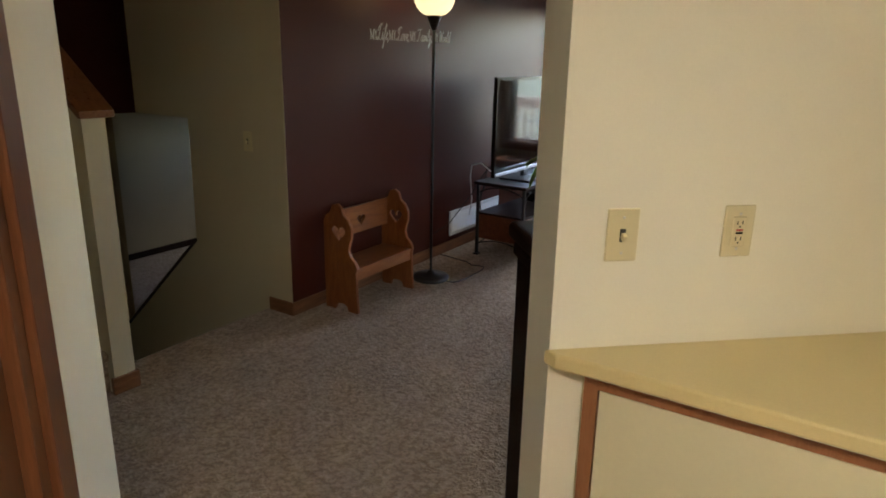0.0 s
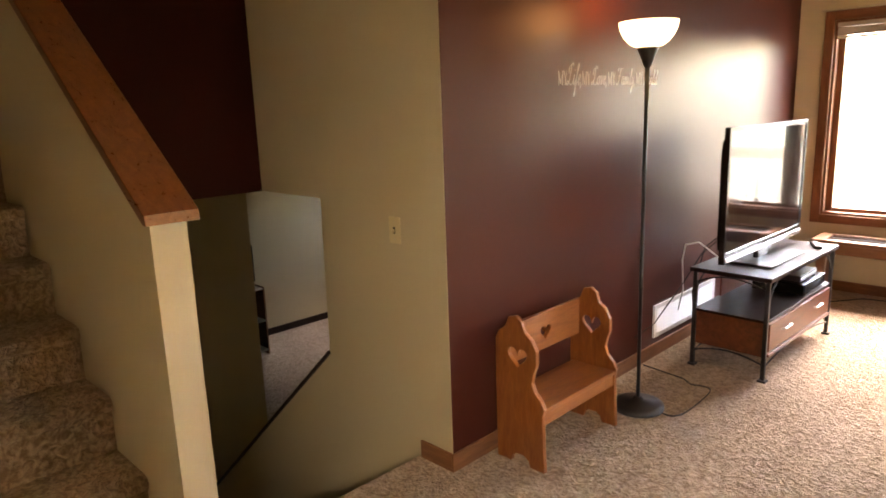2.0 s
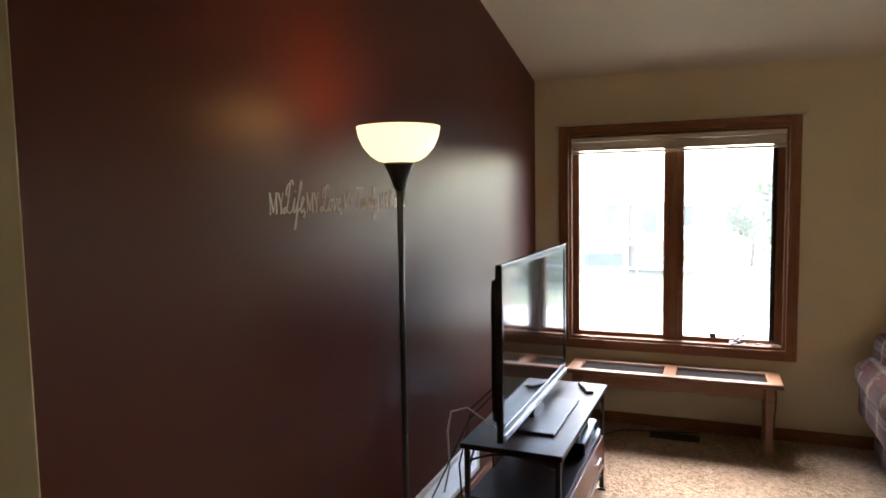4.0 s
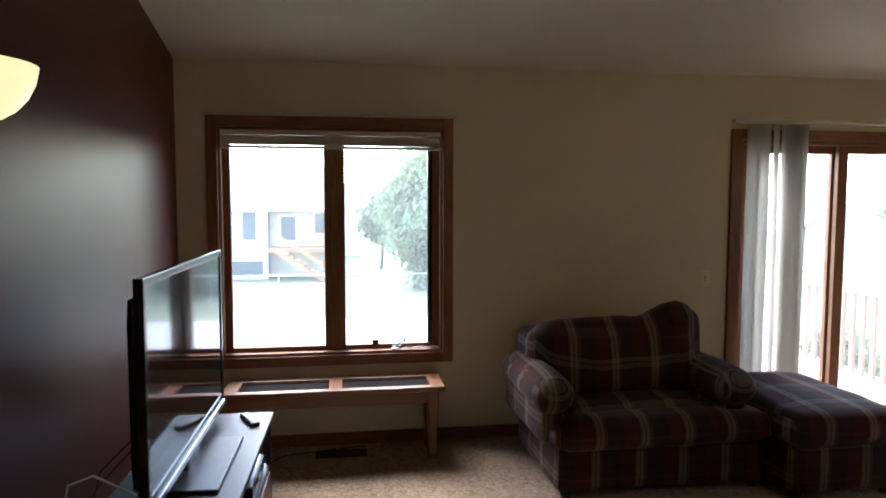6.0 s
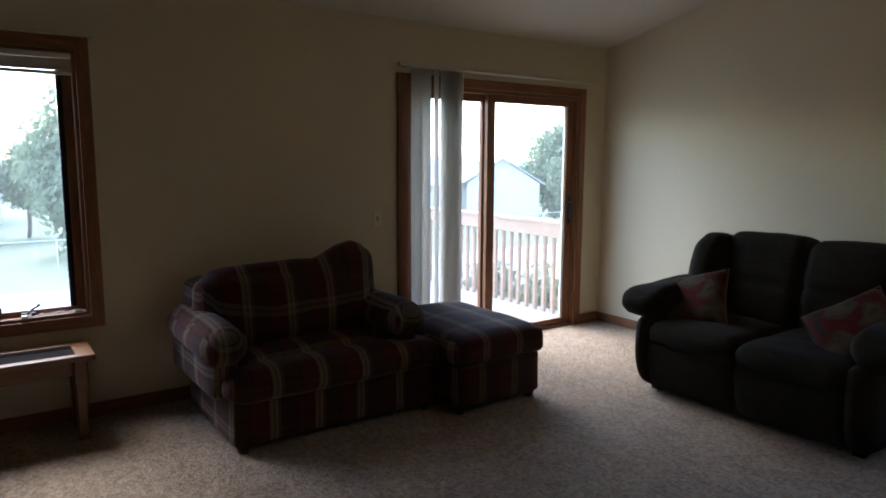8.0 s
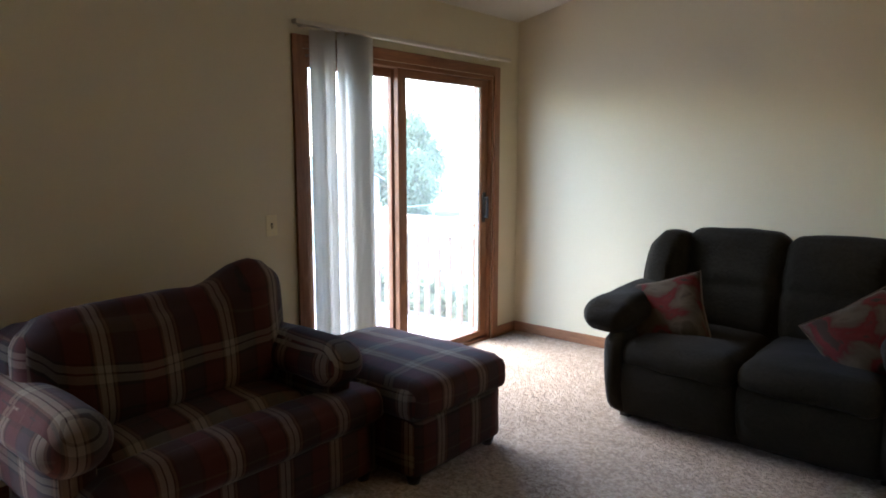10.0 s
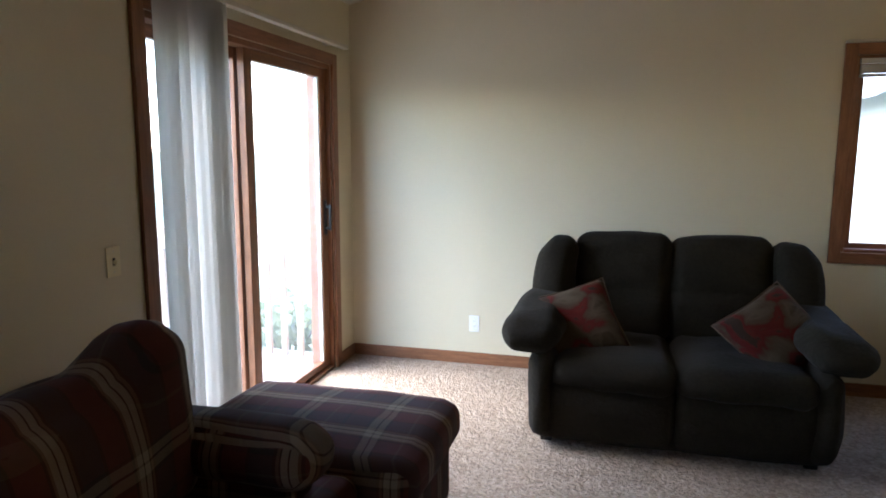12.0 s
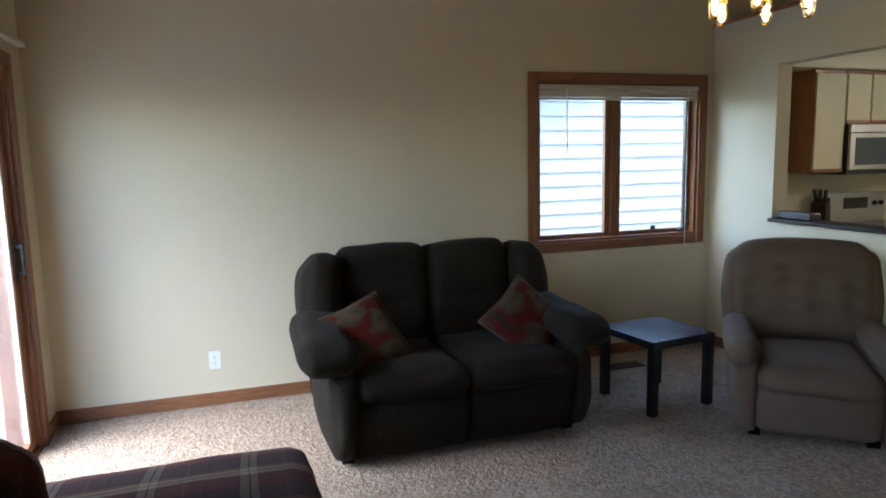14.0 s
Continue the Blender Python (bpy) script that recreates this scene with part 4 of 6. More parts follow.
def smooth_line(pts, n=5):
    """Points along a curve through the given ones."""
    p = [Vector((*q, 0)) for q in pts]
    p = [p[0]] + p + [p[-1]]
    out = []
    for a, b, c, d in zip(p, p[1:], p[2:], p[3:]):
        for i in range(n):
            t = i / n
            out.append(0.5 * (2 * b + (c - a) * t + (2 * a - 5 * b + 4 * c - d) * t * t + (3 * b - a - 3 * c + d) * t ** 3))
    return out + [p[-1]]


def ribbon(bm, pts, nib):
    """A flat pen stroke, thicker where it runs downwards."""
    rows = []
    for k, q in enumerate(pts):
        d = (pts[min(k + 1, len(pts) - 1)] - pts[max(k - 1, 0)])
        if d.length < 1e-7:
            continue
        d.normalize()
        n = Vector((-d.y, d.x, 0)) * nib * (0.55 + 0.6 * abs(d.y))
        rows.append([bm.verts.new(q + n + Vector((0, 0, z))) for z in (0, 0.0006)] + [bm.verts.new(q - n + Vector((0, 0, z))) for z in (0.0006, 0)])
    for r1, r2 in zip(rows, rows[1:]):
        for i in range(4):
            bm.faces.new((r1[i], r1[(i + 1) % 4], r2[(i + 1) % 4], r2[i]))
    bm.faces.new(rows[0])
    bm.faces.new(rows[-1])


for word, x, width, tall in (("Life,", 0.068, 0.122, 0.098), ("Love,", 0.275, 0.142, 0.086), ("Family,", 0.503, 0.19, 0.082), ("World", 0.782, 0.15, 0.078)):
    bm = bmesh.new()
    total = sum(GLYPH[c][0] for c in word)
    at = 0.0
    for c in word:
        adv, strokes = GLYPH[c]
        for st_ in strokes:
            ribbon(bm, [Vector(((q.x + at) * width / total + 0.22 * q.y * tall, q.y * tall, 0)) for q in smooth_line(st_)], 0.0029)
        at += adv
    part("word", bm, "decal", dec).location = (x, 0, 0)


def serif_my(width, tall):
    """The two capitals M and Y with slab serifs."""
    bm = bmesh.new()

    def bar(x0, y0, x1, y1, w):
        ribbon(bm, [Vector((x0, y0, 0)), Vector(((x0 + x1) / 2, (y0 + y1) / 2, 0)), Vector((x1, y1, 0))], w)

    m, h = width * 0.56, tall
    for x0, y0, x1, y1, w in ((0.12, 0, 0.12, 1, 0.0016), (0.12, 1, 0.5, 0.05, 0.0034), (0.5, 0.05, 0.88, 1, 0.0016), (0.88, 1, 0.88, 0, 0.0034), (0, 0, 0.24, 0, 0.0022), (0.72, 0, 1, 0, 0.0022), (0, 1, 0.2, 1, 0.0022), (0.8, 1, 1, 1, 0.0022)):
        bar(x0 * m, y0 * h, x1 * m, y1 * h, w)
    o, m = width * 0.6, width * 0.4
    for x0, y0, x1, y1, w in ((0.1, 1, 0.5, 0.45, 0.0034), (0.9, 1, 0.5, 0.45, 0.0016), (0.5, 0.45, 0.5, 0, 0.0034), (0.3, 0, 0.7, 0, 0.0022), (0, 1, 0.25, 1, 0.0022), (0.75, 1, 1, 1, 0.0022)):
        bar(o + x0 * m, y0 * h, o + x1 * m, y1 * h, w)
    return bm


for x, width in ((0.0, 0.074), (0.195, 0.074), (0.426, 0.072), (0.705, 0.068)):
    part("word", serif_my(width, 0.062), "decal", dec).location = (x, 0, 0)

# ---- floor lamp ----
LX, LY = -1.863, 5.135
lamp = thing("floor_lamp", pose(LX, LY, 0), "black torchiere floor lamp with a lit opal bowl", "lamp")
part("base", lathe([(0.0, 0), (0.128, 0), (0.132, 0.008), (0.128, 0.024), (0.1, 0.036), (0.03, 0.044), (0.018, 0.06), (0, 0.06)], 40), "matte_black", lamp, smooth=True)
part("pole", lathe([(0.0095, 0.05), (0.0095, 0.62), (0.0115, 0.625), (0.0115, 0.635), (0.0095, 0.64), (0.0095, 1.2), (0.0115, 1.205), (0.0115, 1.215), (0.0095, 1.22), (0.0095, 1.69)], 16), "matte_black", lamp, smooth=True)
part("cup", lathe([(0.011, 1.675), (0.02, 1.69), (0.03, 1.72), (0.046, 1.755), (0.05, 1.764), (0.0, 1.764)], 28), "matte_black", lamp, smooth=True)
part("shade", lathe([(0.04, 1.764), (0.066, 1.77), (0.09, 1.786), (0.112, 1.812), (0.126, 1.842), (0.133, 1.876), (0.13, 1.877), (0.122, 1.844), (0.108, 1.816), (0.087, 1.791), (0.064, 1.776), (0.04, 1.771)], 48), "shade", lamp, "lit opal plastic bowl", True)
part("bulb", lathe([(0.0, 1.775), (0.014, 1.778), (0.016, 1.8), (0.028, 1.825), (0.03, 1.84), (0.022, 1.858), (0, 1.866)], 20), "bulb", lamp, "lit bulb", True)
bulb_light = new("lamp_light", bpy.data.lights.new("lamp_light", "POINT"))
bulb_light.data.energy, bulb_light.data.color, bulb_light.data.shadow_soft_size = LAMP_W, (1.0, 0.5, 0.19), 0.1
bulb_light.location = (LX, LY, 1.9)
cord = thing("lamp_cord", pose(0, 0, 0), "thin black lamp cord looped on the carpet", "cord")
cp = []
for k in range(40):
    a = k / 39
    cp.append((LX + 0.08 + 0.15 * math.sin(math.pi * a) + 0.015 * math.sin(9 * a), LY + 0.02 + 0.40 * a - 0.1 * math.sin(2 * math.pi * a), 0.008))
cp += [(LX + 0.02, LY + 0.47, 0.008), (-2.1, 5.62, 0.02)]
part("wire", tube(cp, 0.0035, 6), "cord", cord)

# ---- child's bench ----
bench = thing("wooden_bench", pose(-1.968, 4.605, 0), "small honey-stained pine bench with heart cut-outs", "bench")


def bench_side():
    o = [(-0.125, 0), (-0.055, 0), (-0.045, 0.03), (-0.02, 0.045), (0.02, 0.045), (0.045, 0.03), (0.055, 0), (0.125, 0), (0.118, 0.12), (0.115, 0.255), (0.125, 0.285), (0.108, 0.32), (0.075, 0.35), (0.062, 0.39), (0.07, 0.43), (0.085, 0.47), (0.085, 0.53), (0.06, 0.575), (0.025, 0.6), (0.01, 0.645), (-0.02, 0.665), (-0.055, 0.655), (-0.075, 0.61), (-0.11, 0.585), (-0.128, 0.55), (-0.128, 0.25)]
    return o, [heart(-0.012, 0.49, 0.054)]


so, sh = bench_side()
for y in (-0.295, 0.273):
    part("side_panel", prism(so, 0.022, sh, "y", y, 0.003), "pine", bench)
part("seat", B(-0.115, 0.122, -0.272, 0.272, 0.262, 0.284, 0.004), "pine_y", bench)
part("apron", B(0.094, 0.112, -0.272, 0.272, 0.205, 0.261, 0.003), "pine_y", bench)
part("backrest", prism([(-0.272, 0.43), (0.272, 0.43), (0.272, 0.6), (-0.272, 0.6)], 0.02, [heart(0.0, 0.51, 0.04)], "x", -0.1, 0.003), "pine_y", bench, "pine back board with a heart cut-out")

# ---- television stand ----
stand = thing("tv_stand", pose(-1.7, 6.375, 0, 0, 0, -1.2), "cherry television stand on a black iron frame", "tv stand")
sx, sy, sz = 0.2, 0.52, 0.59
part("top", B(-sx - 0.025, sx + 0.025, -sy - 0.03, sy + 0.03, sz - 0.025, sz, 0.004), "espresso", stand, "dark polished top board")
part("case", B(-sx + 0.004, sx - 0.004, -sy + 0.006, sy - 0.006, 0.135, 0.33, 0.003), "mahogany", stand)
part("shelf", B(-sx - 0.004, sx + 0.004, -sy - 0.004, sy + 0.004, 0.331, 0.346, 0.002), "espresso", stand)
part("back_panel", B(-sx + 0.004, -sx + 0.012, -0.2, 0.2, 0.347, sz - 0.026), "mahogany", stand)
dr = part("drawer", B(sx - 0.0035, sx + 0.012, -sy + 0.03, sy - 0.03, 0.165, 0.322, 0.003), "mahogany", stand)
for y in (-0.26, 0.26):
    part("handle", tube([(sx + 0.012, y - 0.055, 0.255), (sx + 0.03, y - 0.05, 0.258), (sx + 0.03, y + 0.05, 0.258), (sx + 0.012, y + 0.055, 0.255)], 0.006, 8), "silver", dr, "satin metal pull")
part("lip", B(sx - 0.003, sx + 0.016, -sy + 0.02, sy - 0.02, 0.136, 0.155, 0.003), "mahogany", stand)
for lx in (-sx, sx):
    for ly in (-sy, sy):
        leg = part("leg", B(lx - 0.011, lx + 0.011, ly - 0.011, ly + 0.011, 0.012, sz - 0.026, 0.002), "iron", stand)
        part("foot", B(lx - 0.022, lx + 0.022, ly - 0.022, ly + 0.022, 0, 0.012, 0.002), "iron", leg)


def arch(p, q, sag, r):
    p, q = Vector(p), Vector(q)
    return tube([p.lerp(q, k / 14) + Vector((0, 0, sag * (1 - (2 * k / 14 - 1) ** 2))) for k in range(15)], r, 6)


for ly in (-sy, sy):
    part("brace", arch((-sx, ly, 0.09), (sx, ly, 0.09), 0.04, 0.005), "iron", stand)
    part("brace", arch((-sx, ly, sz - 0.09), (sx, ly, sz - 0.09), 0.055, 0.005), "iron", stand)
for lx in (-sx, sx):
    part("brace", arch((lx, -sy, 0.08), (lx, sy, 0.08), 0.05, 0.005), "iron", stand)
    for s in (-1, 1):
        part("bracket", tube([(lx, s * sy, sz - 0.16), (lx, s * (sy - 0.05), sz - 0.09), (lx, s * (sy - 0.14), sz - 0.03)], 0.005, 6), "iron", stand)

tv = thing("television", pose(-1.70, 6.298, sz, 0, 0, -1.0), "black flat-screen television reflecting the windows", "television")
tw, tz0, tz1 = 0.572, 0.065, 0.785
part("bezel", prism(rect(-tw, tw, tz0, tz1), 0.03, [rect(-tw + 0.02, tw - 0.02, tz0 + 0.055, tz1 - 0.02)], "x", -0.025, 0.003), "black", tv)
part("screen", B(-0.012, 0.0, -tw + 0.018, tw - 0.018, tz0 + 0.053, tz1 - 0.018), "screen", tv, "glossy black screen")
part("back_shell", soft(-0.075, -0.022, -tw + 0.06, tw - 0.06, tz0 + 0.05, tz1 - 0.06, 0.03, 0.01, 6, 0), "black", tv, smooth=True)
part("chin_strip", B(0.0052, 0.012, -tw + 0.012, tw - 0.012, tz0 + 0.004, tz0 + 0.028, 0.002), "silver", tv, "silver strip along the lower edge")
part("neck", B(-0.03, 0.0, -0.09, 0.09, 0.012, tz0 + 0.01, 0.004), "black", tv)
part("foot", B(-0.12, 0.14, -0.27, 0.27, 0.0, 0.014, 0.006), "iron", tv, "black stand foot")
rem = thing("remote_control", pose(-1.56, 6.79, sz, 0, 0, 25), "black remote control on the stand", "remote")
part("body", B(-0.022, 0.022, -0.085, 0.085, 0, 0.018, 0.006), "matte_black", rem)
part("button_pad", B(-0.015, 0.015, -0.06, 0.05, 0.0182, 0.0195, 0.001), "iron", rem)
dvd = thing("video_player", pose(-1.66, 6.63, 0.346), "black video player on the stand's shelf", "player")
part("body", B(-0.15, 0.15, -0.19, 0.19, 0.008, 0.075, 0.004), "black", dvd)
part("front_panel", B(0.1502, 0.156, -0.188, 0.188, 0.01, 0.073, 0.002), "smoked", dvd)
part("display", B(0.1562, 0.1575, -0.02, 0.1, 0.03, 0.05), "window_dark", dvd)
for y in (-0.15, 0.15):
    part("foot", B(-0.1, -0.07, y - 0.015, y + 0.015, 0, 0.008), "black", dvd)
    part("foot", B(0.07, 0.1, y - 0.015, y + 0.015, 0, 0.008), "black", dvd)
box2 = thing("cable_box", pose(-1.66, 6.62, 0.4215), "slim grey cable box on the video player", "player")
part("body", B(-0.12, 0.12, -0.15, 0.15, 0.004, 0.04, 0.004), "matte_black", box2)
part("edge_strip", B(0.1202, 0.1235, -0.148, 0.148, 0.022, 0.028), "silver", box2)
part("foot", B(-0.1, 0.1, -0.13, 0.13, 0, 0.004), "black", box2)
tvc = thing("tv_cable", pose(0, 0, 0), "white and dark cables behind the television", "cable")
part("wire", tube([(-1.82, 5.98, 0.62), (-1.93, 5.92, 0.72), (-2.0, 5.9, 0.70), (-2.03, 5.93, 0.6), (-2.05, 6.0, 0.4), (-2.1, 6.05, 0.25)], 0.004, 8), "white_cord", tvc)
part("wire", tube([(-1.85, 6.1, 0.75), (-1.97, 6.05, 0.62), (-2.03, 5.95, 0.45), (-2.08, 5.7, 0.25), (-2.12, 5.55, 0.2)], 0.0035, 8), "cord", tvc)
part("wire", tube([(-1.83, 6.2, 0.8), (-1.98, 6.12, 0.65), (-2.06, 6.15, 0.35), (-2.1, 6.3, 0.05), (-1.9, 7.3, 0.012), (-1.5, 7.85, 0.012), (-1.0, 7.95, 0.012)], 0.004, 8), "cord", tvc)

# ---- low table below the window ----
ct = thing("coffee_table", pose(-1.18, 7.825, 0), "light oak coffee table with smoked glass panels", "table")
hx, hy, hz = 0.66, 0.155, 0.465
tb = part("top_frame", prism(rect(-hx, hx, -hy, hy), 0.032, [rect(-hx + 0.075, -0.035, -hy + 0.045, hy - 0.045), rect(0.035, hx - 0.075, -hy + 0.045, hy - 0.045)], "z", hz - 0.032, 0.006), "oak", ct)
for a in (-hx + 0.073, 0.033):
    part("glass_panel", B(a, a + hx - 0.106, -hy + 0.043, hy - 0.043, hz - 0.02, hz - 0.012), "smoked", ct, "smoked glass inset")
part("apron", B(-hx + 0.04, hx - 0.04, -hy + 0.03, -hy + 0.05, hz - 0.11, hz - 0.033, 0.003), "oak", ct)
part("apron", B(-hx + 0.04, hx - 0.04, hy - 0.05, hy - 0.03, hz - 0.11, hz - 0.033, 0.003), "oak", ct)
for lx in (-hx + 0.065, hx - 0.065):
    for ly in (-hy + 0.055, hy - 0.055):
        bm = bmesh.new()
        sec = [(0.036, hz - 0.033), (0.038, hz - 0.12), (0.03, 0.24), (0.026, 0.1), (0.034, 0.03), (0.03, 0)]
        rings = [[bm.verts.new((lx + s * a, ly + s * b, z)) for a, b in ((-1, -0.7), (-0.7, -1), (0.7, -1), (1, -0.7), (1, 0.7), (0.7, 1), (-0.7, 1), (-1, 0.7))] for s, z in sec]
        for a, b in zip(rings, rings[1:]):
            for i in range(8):
                bm.faces.new((a[i], a[(i + 1) % 8], b[(i + 1) % 8], b[i]))
        bm.faces.new(rings[0])
        bm.faces.new(rings[-1])
        part("leg", bm, "oak", ct)

# ---- plaid chair and ottoman ----
chair = thing("plaid_armchair", pose(0.60, 7.465, 0), "wide plaid upholstered armchair with rolled arms", "armchair")
part("base", soft(-0.575, 0.585, -0.44, 0.42, 0.03, 0.30, 0.03, 0.006, 12, 0.004, 1), "plaid", chair, smooth=True)
sc = soft(-0.5, 0.36, -0.3, 0.12, 0.285, 0.44, 0.06, 0.015, 14, 0.006, 2, None, None, 0.012)
soft(-0.6, 0.62, -0.5, -0.27, 0.27, 0.425, 0.065, 0.012, 16, 0.006, 3, None, sc)
part("seat_cushion", sc, "plaid", chair, "plaid seat cushion wrapping round the arm fronts", True)
for s, x0, x1 in ((0, -0.70, -0.48), (1, 0.31, 0.535)):
    am = soft(x0 + 0.04, x1 - 0.03, -0.38, 0.4, 0.27, 0.55, 0.05, 0.01, 10, 0.004, 4 + s)
    soft(x0, x1, -0.455, 0.36, 0.455, 0.645, 0.092, 0.012, 14, 0.005, 6 + s, None, am)
    part("arm", am, "plaid", chair, smooth=True)
part("back_frame", soft(-0.60, 0.42, 0.1, 0.40, 0.25, 0.79, 0.07, 0.01, 12, 0.005, 8), "plaid", chair, smooth=True)
bk = soft(-0.58, 0.41, -0.2, 0.06, 0.40, 0.84, 0.1, 0.035, 16, 0.008, 9, pose(0, 0.03, 0, -10, 0, 0))
for v in bk.verts:
    k = max(0.0, min(1.0, (v.co.x - 0.06) / 0.26))
    if v.co.z > 0.5:
        v.co.z += 0.105 * (k * k * (3 - 2 * k)) * min(1, (v.co.z - 0.5) / 0.25)
part("back_cushion", bk, "plaid", chair, "lumpy plaid back cushion higher at one end", True)
for lx in (-0.52, 0.53):
    for ly in (-0.4, 0.38):
        part("foot", lathe([(0.0, 0), (0.026, 0), (0.036, 0.035), (0.034, 0.06), (0, 0.06)], 16, at=(lx, ly, 0)), "espresso", chair, "dark round foot", True)
for p in chair.children:
    p.data.transform(Matrix.Diagonal((1.045, 1.0, 1.02, 1)))
ott = thing("plaid_ottoman", pose(1.548, 7.25, 0), "large plaid upholstered ottoman beside the armchair", "ottoman")
part("base", soft(-0.322, 0.322, -0.43, 0.435, 0.035, 0.31, 0.03, 0.006, 10, 0.004, 11), "plaid", ott, smooth=True)
part("cushion", soft(-0.342, 0.342, -0.465, 0.47, 0.295, 0.468, 0.06, 0.012, 14, 0.006, 12, None, None, 0.012), "plaid", ott, smooth=True)
for lx in (-0.27, 0.27):
    for ly in (-0.38, 0.38):
        part("foot", lathe([(0.0, 0), (0.026, 0), (0.036, 0.035), (0.034, 0.06), (0, 0.06)], 16, at=(lx, ly, 0)), "espresso", ott, "dark round foot", True)

# ---- charcoal loveseat ----
sofa = thing("loveseat", pose(2.93, 5.88, 0, 0, 0, -90), "charcoal upholstered reclining loveseat with two seats", "sofa")
# in its own frame: x along the seat, front towards -y
part("base", soft(-0.70, 0.70, -0.40, 0.42, 0.03, 0.33, 0.05, 0.012, 14, 0.005, 21), "charcoal", sofa, smooth=True)
for s in (-1, 1):
    a, b = sorted((s * 0.001, s * 0.605))
    fr_ = soft(a, b, -0.475, -0.3, 0.03, 0.37, 0.045, 0.012, 14, 0.006, 22 + s)
    for v in fr_.verts:
        v.co.y += 0.1 * max(0.0, 1 - v.co.z / 0.24) ** 1.5
    part("footrest", fr_, "charcoal", sofa, smooth=True)
    part("seat_cushion", soft(a, b, -0.50, 0.2, 0.325, 0.475, 0.07, 0.016, 20, 0.012, 24 + s, None, None, 0.012), "charcoal", sofa, smooth=True)
    bk = soft(a * 0.86, b * 0.86, 0.05, 0.36, 0.42, 1.035, 0.075, 0.02, 24, 0.011, 26 + s, pose(0, 0.06, 0, -8, 0, 0))
    for v in bk.verts:
        d = abs(v.co.z - 0.71)
        if d < 0.05 and v.co.y < 0.3:
            v.co.y += 0.022 * (1 - d / 0.05)
    part("back_cushion", bk, "charcoal", sofa, smooth=True)
    w0, w1 = sorted((s * 0.51, s * 0.725))
    wg = soft(w0, w1, -0.03, 0.36, 0.5, 1.005, 0.08, 0.015, 14, 0.008, 30 + s, pose(0, 0.06, 0, -8, 0, 0))
    for v in wg.verts:
        v.co.x += s * 0.03 * (1 - (2 * (v.co.z - 0.5) / 0.5 - 0.9) ** 2)
        v.co.z -= 0.05 * max(0.0, (s * v.co.x - 0.66) / 0.1) * max(0.0, (v.co.z - 0.8) / 0.2)
    part("back_wing", wg, "charcoal", sofa, smooth=True)
    p0, p1 = sorted((s * 0.575, s * 0.705))
    ap = soft(p0, p1, -0.48, 0.36, 0.03, 0.5, 0.064, 0.02, 14, 0.006, 32 + s)
    for v in ap.verts:
        v.co.y += 0.1 * max(0.0, 1 - v.co.z / 0.24) ** 1.5 * (1 if v.co.y < 0 else 0)
    part("arm_panel", ap, "charcoal", sofa, smooth=True)
    r0, r1 = sorted((s * 0.53, s * 0.805))
    am = soft(r0, r1, -0.47, 0.30, 0.525, 0.685, 0.079, 0.018, 18, 0.012, 34 + s, pose(0, 0, 0, 0, s * 1.5, 0))
    for v in am.verts:
        v.co.z += 0.03 * max(0.0, (v.co.y + 0.1) / 0.4) - 0.015 * max(0.0, (-v.co.y - 0.25) / 0.22)
        v.co.x += s * 0.02 * max(0.0, (-v.co.y - 0.1) / 0.37)
    part("arm", am, "charcoal", sofa, "rounded padded arm", True)
part("back_shell", soft(-0.7, 0.7, 0.34, 0.47, 0.06, 0.9, 0.05, 0.015, 12, 0.005, 40), "charcoal", sofa, smooth=True)
for lx in (-0.62, 0.62):
    for ly in (-0.3, 0.36):
        part("foot", B(lx - 0.03, lx + 0.03, ly - 0.03, ly + 0.03, 0, 0.06, 0.004), "black", sofa)


def cushion(m, label):
    t = thing("throw_pillow", m, label, "pillow", "throw pillows on the loveseat")
    bm = bmesh.new()
    n, h = 16, 0.21
    top, bot = [], []
    for side, store in ((1, top), (-1, bot)):
        for i in range(n + 1):
            row = []
            for j in range(n + 1):
                u, v = 2 * i / n - 1, 2 * j / n - 1
                x, y = u * h * (1 - 0.08 * (1 - v * v) * abs(u) ** 4), v * h * (1 - 0.08 * (1 - u * u) * abs(v) ** 4)
                z = side * 0.068 * ((1 - u ** 4) * (1 - v ** 4)) ** 0.6 + 0.004 * noise.noise((x * 14, y * 14, side))
                row.append(bm.verts.new((x, y, z)))
            store.append(row)
        for i in range(n):
            for j in range(n):
                bm.faces.new((store[i][j], store[i + 1][j], store[i + 1][j + 1], store[i][j + 1]))
    bmesh.ops.remove_doubles(bm, verts=bm.verts, dist=0.006)
    part("cover", bm, "floral", t, smooth=True)
    edge = [(h * a, h * b, 0) for a, b in ((-1, -1), (0, -0.92), (1, -1), (0.92, 0), (1, 1), (0, 0.92), (-1, 1), (-0.92, 0), (-1, -1))]
    part("piping", tube(edge, 0.005, 6), "taupe", t)
    return t


cushion(pose(2.80, 6.37, 0.585, 0, -52, 0) @ pose(0, 0, 0, 0, 0, 22), "floral throw pillow in red and cream leaning on the loveseat")
cushion(pose(2.80, 5.41, 0.59, 0, -52, 0) @ pose(0, 0, 0, 0, 0, 40), "floral throw pillow in red and cream leaning on the loveseat")

# ---- side table ----
st = thing("side_table", pose(2.82, 4.528, 0, 0, 0, 7), "small square black side table beside the loveseat", "table")
part("tabletop", B(-0.24, 0.24, -0.24, 0.24, 0.405, 0.45, 0.003), "table_top", st, "black ash tabletop")
for lx in (-0.215, 0.215):
    for ly in (-0.215, 0.215):
        part("leg", B(lx - 0.024, lx + 0.024, ly - 0.024, ly + 0.024, 0, 0.4045, 0.002), "matte_black", st)

